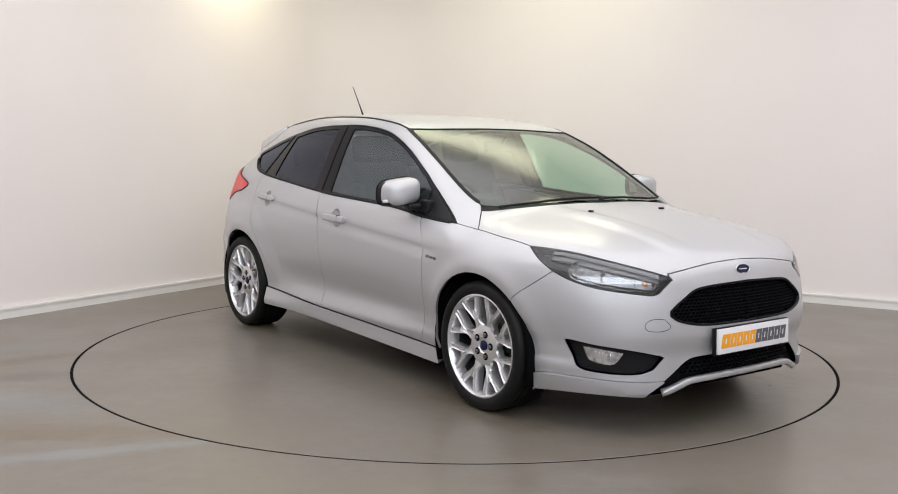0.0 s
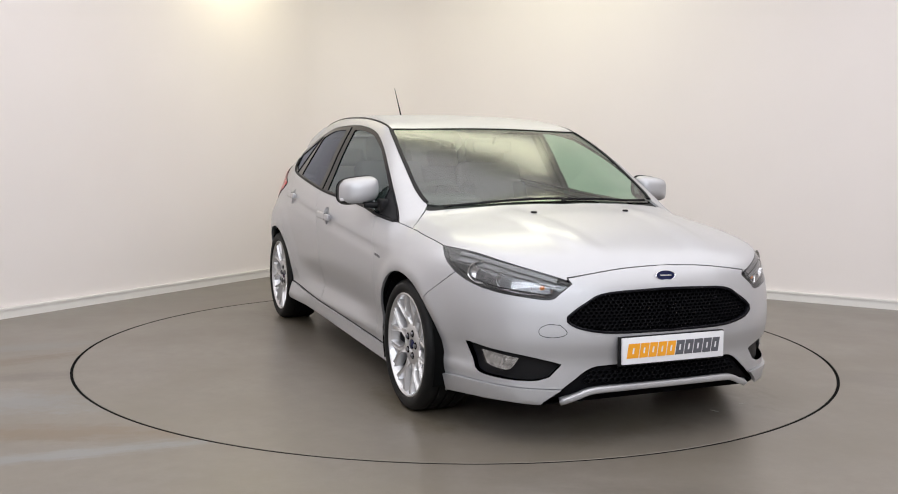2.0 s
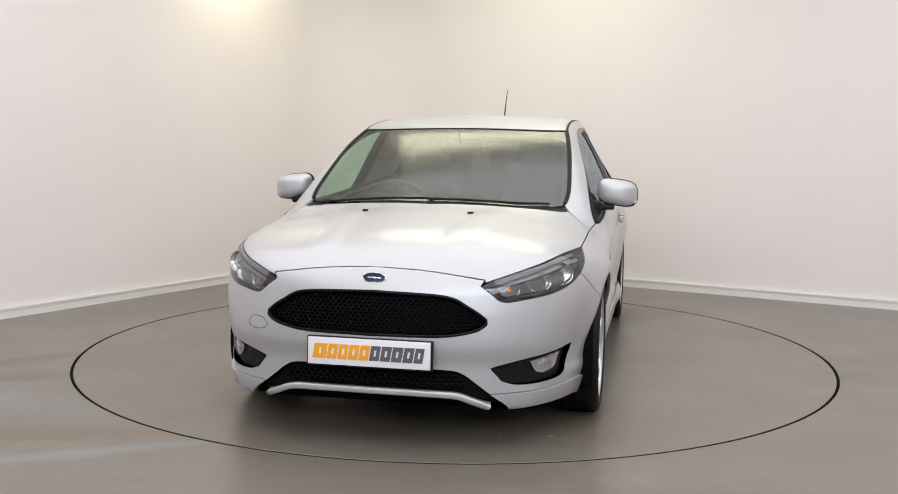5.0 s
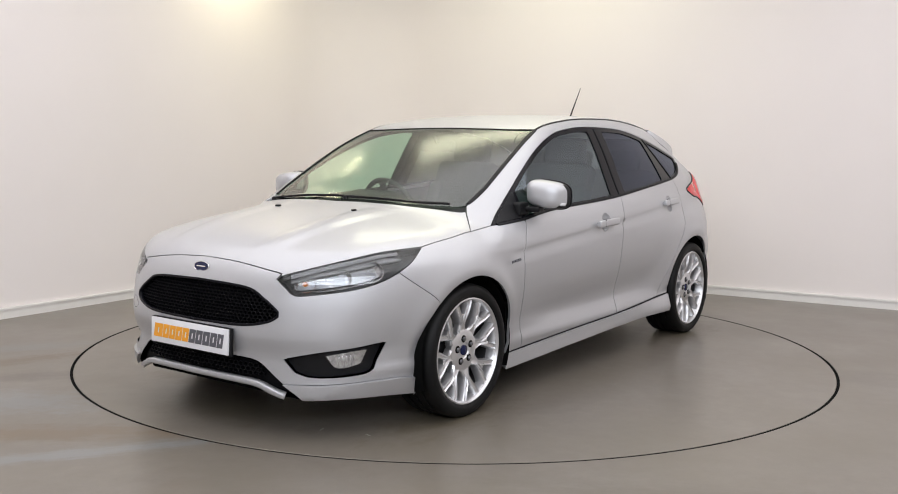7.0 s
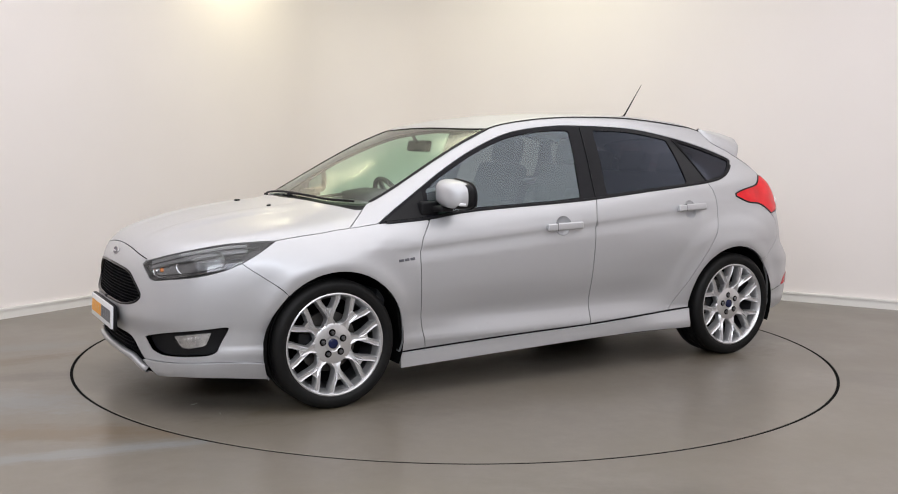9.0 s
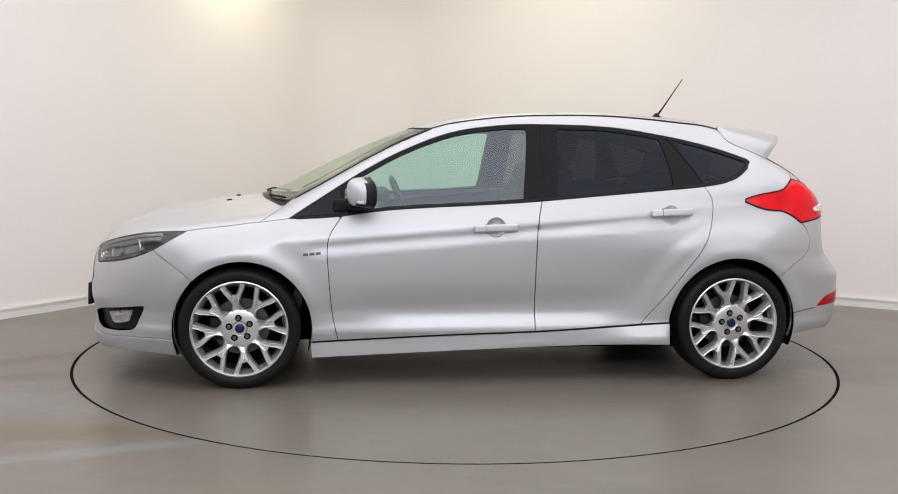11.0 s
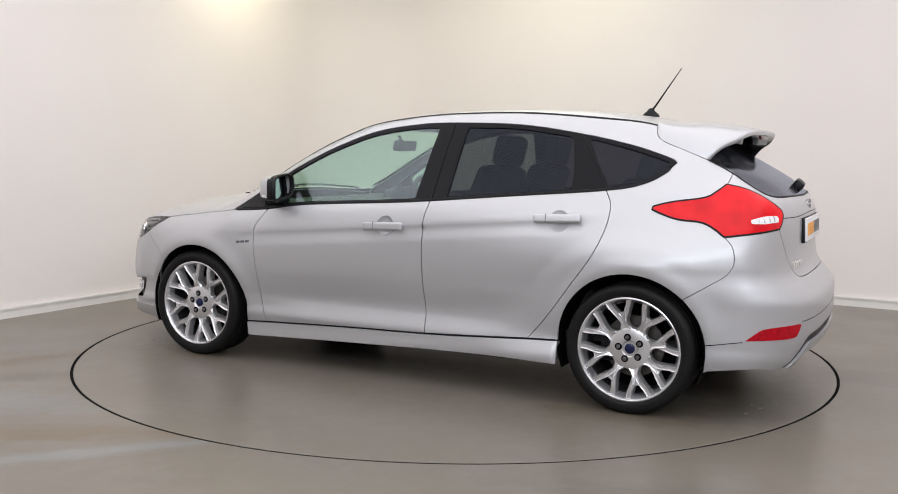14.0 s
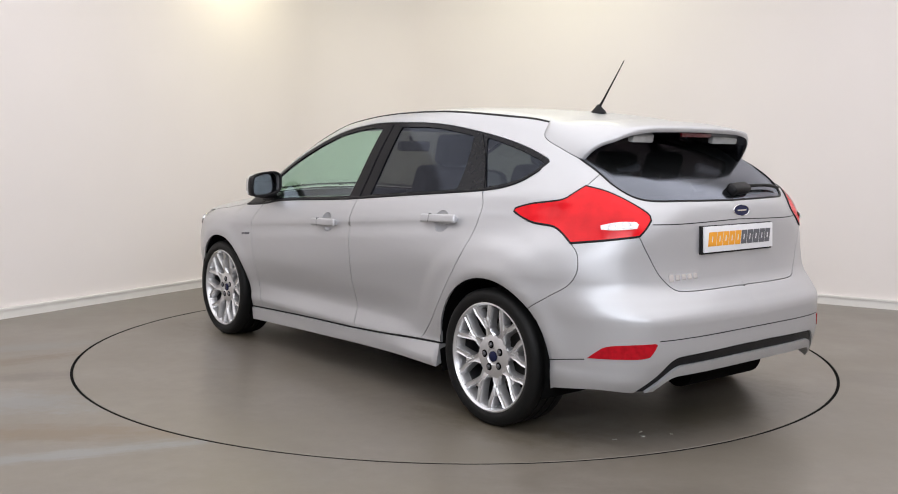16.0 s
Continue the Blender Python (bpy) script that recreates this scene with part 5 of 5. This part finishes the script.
headlamps()
tail_lamps()
grilles()
handles()
mirrors()
spoiler()
small_trim()


# ---- wheels ----
def sweep(path, widths, depth, bm):
    """A bar of trapezoid section along a path in the wheel's plane (z outwards)."""
    own = bmesh.new()
    pts = [Vector(p) for p in path]
    rows = []
    for i, p in enumerate(pts):
        way = (pts[min(i + 1, len(pts) - 1)] - pts[max(i - 1, 0)])
        way.z = 0
        side = Vector((-way.y, way.x, 0)).normalized()
        w = widths[i] / 2
        rows.append([own.verts.new(p + side * a * w + Vector((0, 0, h))) for a, h in ((-1.0, -depth), (-1.0, -0.010), (-0.72, 0.0), (-0.34, -0.006), (0.34, -0.006), (0.72, 0.0), (1.0, -0.010), (1.0, -depth))])
    for a, b in zip(rows, rows[1:]):
        for k in range(8):
            own.faces.new((a[k], a[(k + 1) % 8], b[(k + 1) % 8], b[k]))
    own.faces.new(rows[0])
    own.faces.new(rows[-1])
    return merge(bm, own)


def build_wheel():
    wheel = new("wheel")
    wheel.parent = CAR
    R = HUB_Z + 0.002
    tyre = [(0.236, -0.105), (0.250, -0.112), (0.272, -0.118), (0.292, -0.117), (0.303, -0.110), (R - 0.002, -0.096), (R, -0.080), (R, -0.052), (R - 0.007, -0.050), (R - 0.007, -0.042), (R, -0.040), (R, -0.004), (R - 0.007, -0.002), (R - 0.007, 0.006),
            (R, 0.008), (R, 0.044), (R - 0.007, 0.046), (R - 0.007, 0.054), (R, 0.056), (R, 0.080), (R - 0.002, 0.096), (0.303, 0.108), (0.292, 0.1155), (0.285, 0.117), (0.272, 0.1175), (0.262, 0.115), (0.254, 0.110), (0.246, 0.104), (0.236, 0.098)]
    part("tyre", lathe(tyre, 96, closed=True), RUBBER, wheel, "black low-profile tyre")
    bm = lathe([(0.240, -0.100), (0.250, 0.100), (0.2495, 0.108), (0.244, 0.110), (0.238, 0.104), (0.232, 0.085), (0.224, 0.05), (0.218, -0.100)], 96, closed=True)
    for k in range(8):
        a = radians(45 * k + 14)

        def at(r, off, z):
            return (r * math.cos(a + radians(off)), r * math.sin(a + radians(off)), z)
        sweep([at(0.040, 0, 0.070), at(0.085, 0, 0.0765), at(0.100, 0, 0.080), at(0.112, 0, 0.0825), at(0.128, 0, 0.086), at(0.150, 0, 0.0903), at(0.166, 0, 0.0925), at(0.178, 0, 0.0935)], [0.060, 0.068, 0.058, 0.043, 0.036, 0.042, 0.050, 0.046], 0.040, bm)
        for s in (1, -1):
            sweep([at(0.130, 2.2 * s, 0.0866), at(0.152, 4.6 * s, 0.0910), at(0.180, 8.4 * s, 0.0955), at(0.208, 11.6 * s, 0.099), at(0.243, 13.2 * s, 0.1004)], [0.024, 0.028, 0.029, 0.029, 0.034], 0.046, bm)
    lathe([(0.001, 0.050), (0.100, 0.045), (0.098, 0.0745), (0.088, 0.0790), (0.040, 0.0795), (0.034, 0.074), (0.001, 0.074)], 40, bm)
    rim = part("rim", bm, ALLOY, wheel, "machined silver alloy rim with Y spokes", 32)
    for k in range(5):
        a = radians(72 * k + 66)
        # dark disc puts the shade of a recess round each nut
        part("nut_recess_shade", lathe([(0.002, 0.070), (0.0175, 0.070), (0.0175, 0.0803), (0.002, 0.0803)], 16, matrix=Matrix.Translation((0.055 * math.cos(a), 0.055 * math.sin(a), 0))), DARK, wheel)
        part("wheel_nut", lathe([(0.002, 0.070), (0.0105, 0.070), (0.0105, 0.086), (0.008, 0.090), (0.002, 0.090)], 6, matrix=Matrix.Translation((0.055 * math.cos(a), 0.055 * math.sin(a), 0))), NUT_STEEL, wheel)
    part("hub_cap", lathe([(0.002, 0.066), (0.025, 0.066), (0.024, 0.080), (0.018, 0.083), (0.002, 0.084)], 28), BLUE_ENAMEL, wheel, "dark blue hub cap")
    part("brake_disc", lathe([(0.05, -0.02), (0.148, -0.02), (0.148, 0.004), (0.08, 0.004), (0.08, 0.030), (0.05, 0.030)], 48, closed=True), STEEL, wheel)
    part("brake_caliper", block((0.07, 0.12, 0.07), (0.125, 0.02, -0.005), bevel=0.012), BLACK_PLASTIC, wheel)
    # added darker liner, puts shade inside the rim behind the spokes
    part("barrel_shade_liner", lathe([(0.2165, -0.09), (0.2215, 0.055), (0.2195, 0.055), (0.2145, -0.09)], 64, closed=True), NUT_STEEL, wheel)
    part("wheel_backing", lathe([(0.01, -0.09), (0.222, -0.09), (0.222, -0.06), (0.01, -0.06)], 40), DARK, wheel)
    return wheel


def wheels():
    first = build_wheel()
    first.matrix_basis = pose(HUB_X, 0.778, HUB_Z, -90, 0, 0) @ pose(0, 0, 0, 0, 0, -5.5)
    for x, s, spin in ((-HUB_X, 1, 0), (HUB_X, -1, 8), (-HUB_X, -1, 31)):
        copy_thing(first, pose(x, 0.776 * s, HUB_Z, -90 * s, 0, 0) @ pose(0, 0, 0, 0, 0, spin))
    for hx, hz, r in (ARCH_F, ARCH_R):
        def liner(s):
            bm = bmesh.new()
            rows = []
            for i in range(25):
                a = radians(-22 + 224 * i / 24)
                rows.append([bm.verts.new((hx + (r + 0.004) * math.cos(a), y, hz + (r + 0.004) * math.sin(a))) for y in (0.50, 0.872)])
            for a, b in zip(rows, rows[1:]):
                bm.faces.new((a[0], a[1], b[1], b[0]))
            bm.faces.new([r[0] for r in rows])
            part("wheel_arch_liner", mirrored(bm, s), DARK, CAR)
        twin(liner)


wheels()


# ---- below and inside ----
def chassis():
    bm = block((1.80, 1.60, 0.06), (0, 0, 0.205), bevel=0.02)
    block((0.50, 1.0, 0.05), (1.32, 0, 0.21), bevel=0.02, bm=bm)
    block((0.44, 1.10, 0.05), (1.80, 0, 0.178), bevel=0.02, bm=bm)
    block((0.62, 1.04, 0.06), (-1.32, 0, 0.225), bevel=0.02, bm=bm)
    block((0.30, 1.20, 0.05), (-1.78, 0, 0.275), bevel=0.02, bm=bm)
    part("underbody", bm, DARK, CAR)
    part("silencer", lathe([(0.02, -0.28), (0.085, -0.27), (0.09, 0.27), (0.02, 0.28)], 24, matrix=pose(-1.80, -0.14, 0.245, 90, 0, 0)), DARK, CAR, "blackened exhaust silencer")
    front = block((0.9, 1.3, 0.30), (1.55, 0, 0.50), bevel=0.05)
    part("engine_bay", front, DARK, CAR)
    # cabin tub
    part("cabin_floor", block((2.5, 1.5, 0.04), (-0.30, 0, 0.33)), CABIN_PLASTIC, CAR)
    part("bulkhead", block((0.05, 1.5, 0.55), (1.00, 0, 0.60), (0, -12, 0)), CABIN_PLASTIC, CAR)
    part("headliner", *headliner())


def headliner():
    v, f, n = skin(ABOVE, join(middle(ABOVE, -1.36, 0.30, "x"), on_hull(ABOVE, [(0.30, 0.0), (0.27, 0.56)], 8, 0.05)[1:], on_hull(ABOVE, [(0.27, 0.56), (-0.4, 0.56), (-1.3, 0.48)], 8, 0.05)[1:], on_hull(ABOVE, [(-1.3, 0.48), (-1.36, 0.0)], 8, 0.05)[1:]), gap=0, lift=-0.035, fold=0, res=0.08, centre=True)
    bm = bmesh.new()
    for s in (1, -1):
        vs = [bm.verts.new((p[0], p[1] * s, p[2])) for p in v]
        for a in f:
            bm.faces.new([vs[i] for i in a])
    return bm, HEADLINER, CAR


def cushion(size, at, turn, bevel, bm=None):
    return block(size, at, turn, bevel, 4, bm)


def seats():
    for y in (0.36, -0.36):
        bm = cushion((0.52, 0.50, 0.16), (0.02, y, 0.52), (0, -8, 0), 0.06)
        seat = part("front_seat", bm, FABRIC, CAR, "charcoal cloth front seat")
        bm = cushion((0.13, 0.46, 0.62), (-0.33, y, 0.86), (0, -22, 0), 0.055)
        cushion((0.12, 0.10, 0.46), (-0.27, y + 0.19, 0.80), (0, -22, 0), 0.045, bm)
        cushion((0.12, 0.10, 0.46), (-0.27, y - 0.19, 0.80), (0, -22, 0), 0.045, bm)
        part("backrest", bm, FABRIC, seat)
        part("head_restraint", cushion((0.10, 0.27, 0.17), (-0.475, y, 1.235), (0, -14, 0), 0.045), FABRIC, seat)
        for d in (0.06, -0.06):
            part("restraint_post", tube([(-0.43, y + d, 1.10), (-0.465, y + d, 1.20)], 0.006, 8), CHROME, seat)
    bench = part("rear_seat", cushion((0.50, 1.28, 0.18), (-0.82, 0, 0.54), (0, -6, 0), 0.06), FABRIC, CAR, "charcoal cloth rear bench")
    part("backrest", cushion((0.14, 1.26, 0.56), (-1.15, 0, 0.84), (0, -24, 0), 0.06), FABRIC, bench)
    for y in (0.38, 0.0, -0.38):
        part("head_restraint", cushion((0.09, 0.24, 0.15), (-1.275, y, 1.165), (0, -18, 0), 0.04), FABRIC, bench)
    part("parcel_shelf", block((0.46, 1.15, 0.025), (-1.55, 0, 1.00), bevel=0.01), CABIN_PLASTIC, CAR)


def dashboard():
    bm = bmesh.new()
    outline = [(0.45, 0.66), (0.50, 0.86), (0.60, 0.925), (0.80, 0.925), (1.12, 0.915), (1.12, 0.66)]
    a = [bm.verts.new((x, -0.70, z)) for x, z in outline]
    b = [bm.verts.new((x, 0.70, z)) for x, z in outline]
    bm.faces.new(a)
    bm.faces.new(b)
    for i in range(len(a)):
        j = (i + 1) % len(a)
        bm.faces.new((a[i], a[j], b[j], b[i]))
    bmesh.ops.bevel(bm, geom=bm.edges[:], offset=0.02, segments=3, affect="EDGES")
    dash = part("dashboard", bm, CABIN_PLASTIC, CAR, "dark soft-touch dashboard")
    part("instrument_hood", block((0.18, 0.36, 0.08), (0.58, -0.36, 0.945), (0, 8, 0), bevel=0.03, segments=3), CABIN_PLASTIC, dash)
    part("console", block((0.9, 0.22, 0.22), (0.15, 0, 0.50), bevel=0.03), CABIN_PLASTIC, dash)
    ring = [(0.182 * math.cos(2 * math.pi * i / 36), 0.182 * math.sin(2 * math.pi * i / 36), 0) for i in range(37)]
    m = pose(0.40, -0.36, 0.885, 0, -66, 0)
    bm = tube([m @ Vector(p) for p in ring], 0.016, 10)
    for ang in (0, 180, 270):
        own = block((0.16, 0.042, 0.018), (0.09, 0, -0.012), bevel=0.006)
        bmesh.ops.transform(own, matrix=m @ pose(0, 0, 0, 0, 0, ang + 90), verts=own.verts)
        merge(bm, own)
    own = block((0.15, 0.17, 0.04), (0, 0, -0.01), bevel=0.018, segments=3)
    bmesh.ops.transform(own, matrix=m, verts=own.verts)
    part("steering_wheel", merge(bm, own), CABIN_PLASTIC, CAR, "black three-spoke steering wheel")
    mirror = part("interior_mirror", block((0.04, 0.24, 0.065), (0.40, 0, 1.258), (0, -10, 0), bevel=0.016, segments=3), BLACK_PLASTIC, CAR)
    part("stem", tube([(0.41, 0, 1.275), (0.445, 0, 1.318)], 0.010, 8), BLACK_PLASTIC, mirror)


chassis()
seats()
dashboard()


# ---- motion ----
def motions():
    angles = [(0.0, -52.94), (0.5, -53.92), (1.0, -56.55), (1.5, -60.62), (2.0, -66.55), (2.5, -72.24), (3.0, -78.39), (3.5, -84.11), (4.0, -90.28), (4.2, -92.60),
              (6.3, -117.27), (6.5, -119.64), (7.0, -125.81), (7.5, -131.49), (8.0, -137.58), (8.5, -143.29), (9.0, -149.26), (11.3, -175.71), (11.5, -177.72),
              (12.0, -183.71), (12.5, -189.27), (13.0, -195.17), (13.5, -200.77), (14.0, -206.77), (14.5, -212.43), (15.0, -218.45), (15.5, -224.12), (16.0, -230.17)]
    walk(TURNTABLE, [(t, pose(0, 0, 0, 0, 0, a)) for t, a in angles])
    walk(CAR, [(t, pose(0, 0, 0, 0, 0, a) @ pose(-0.0857, 0.0936, 0)) for t, a in angles])


motions()
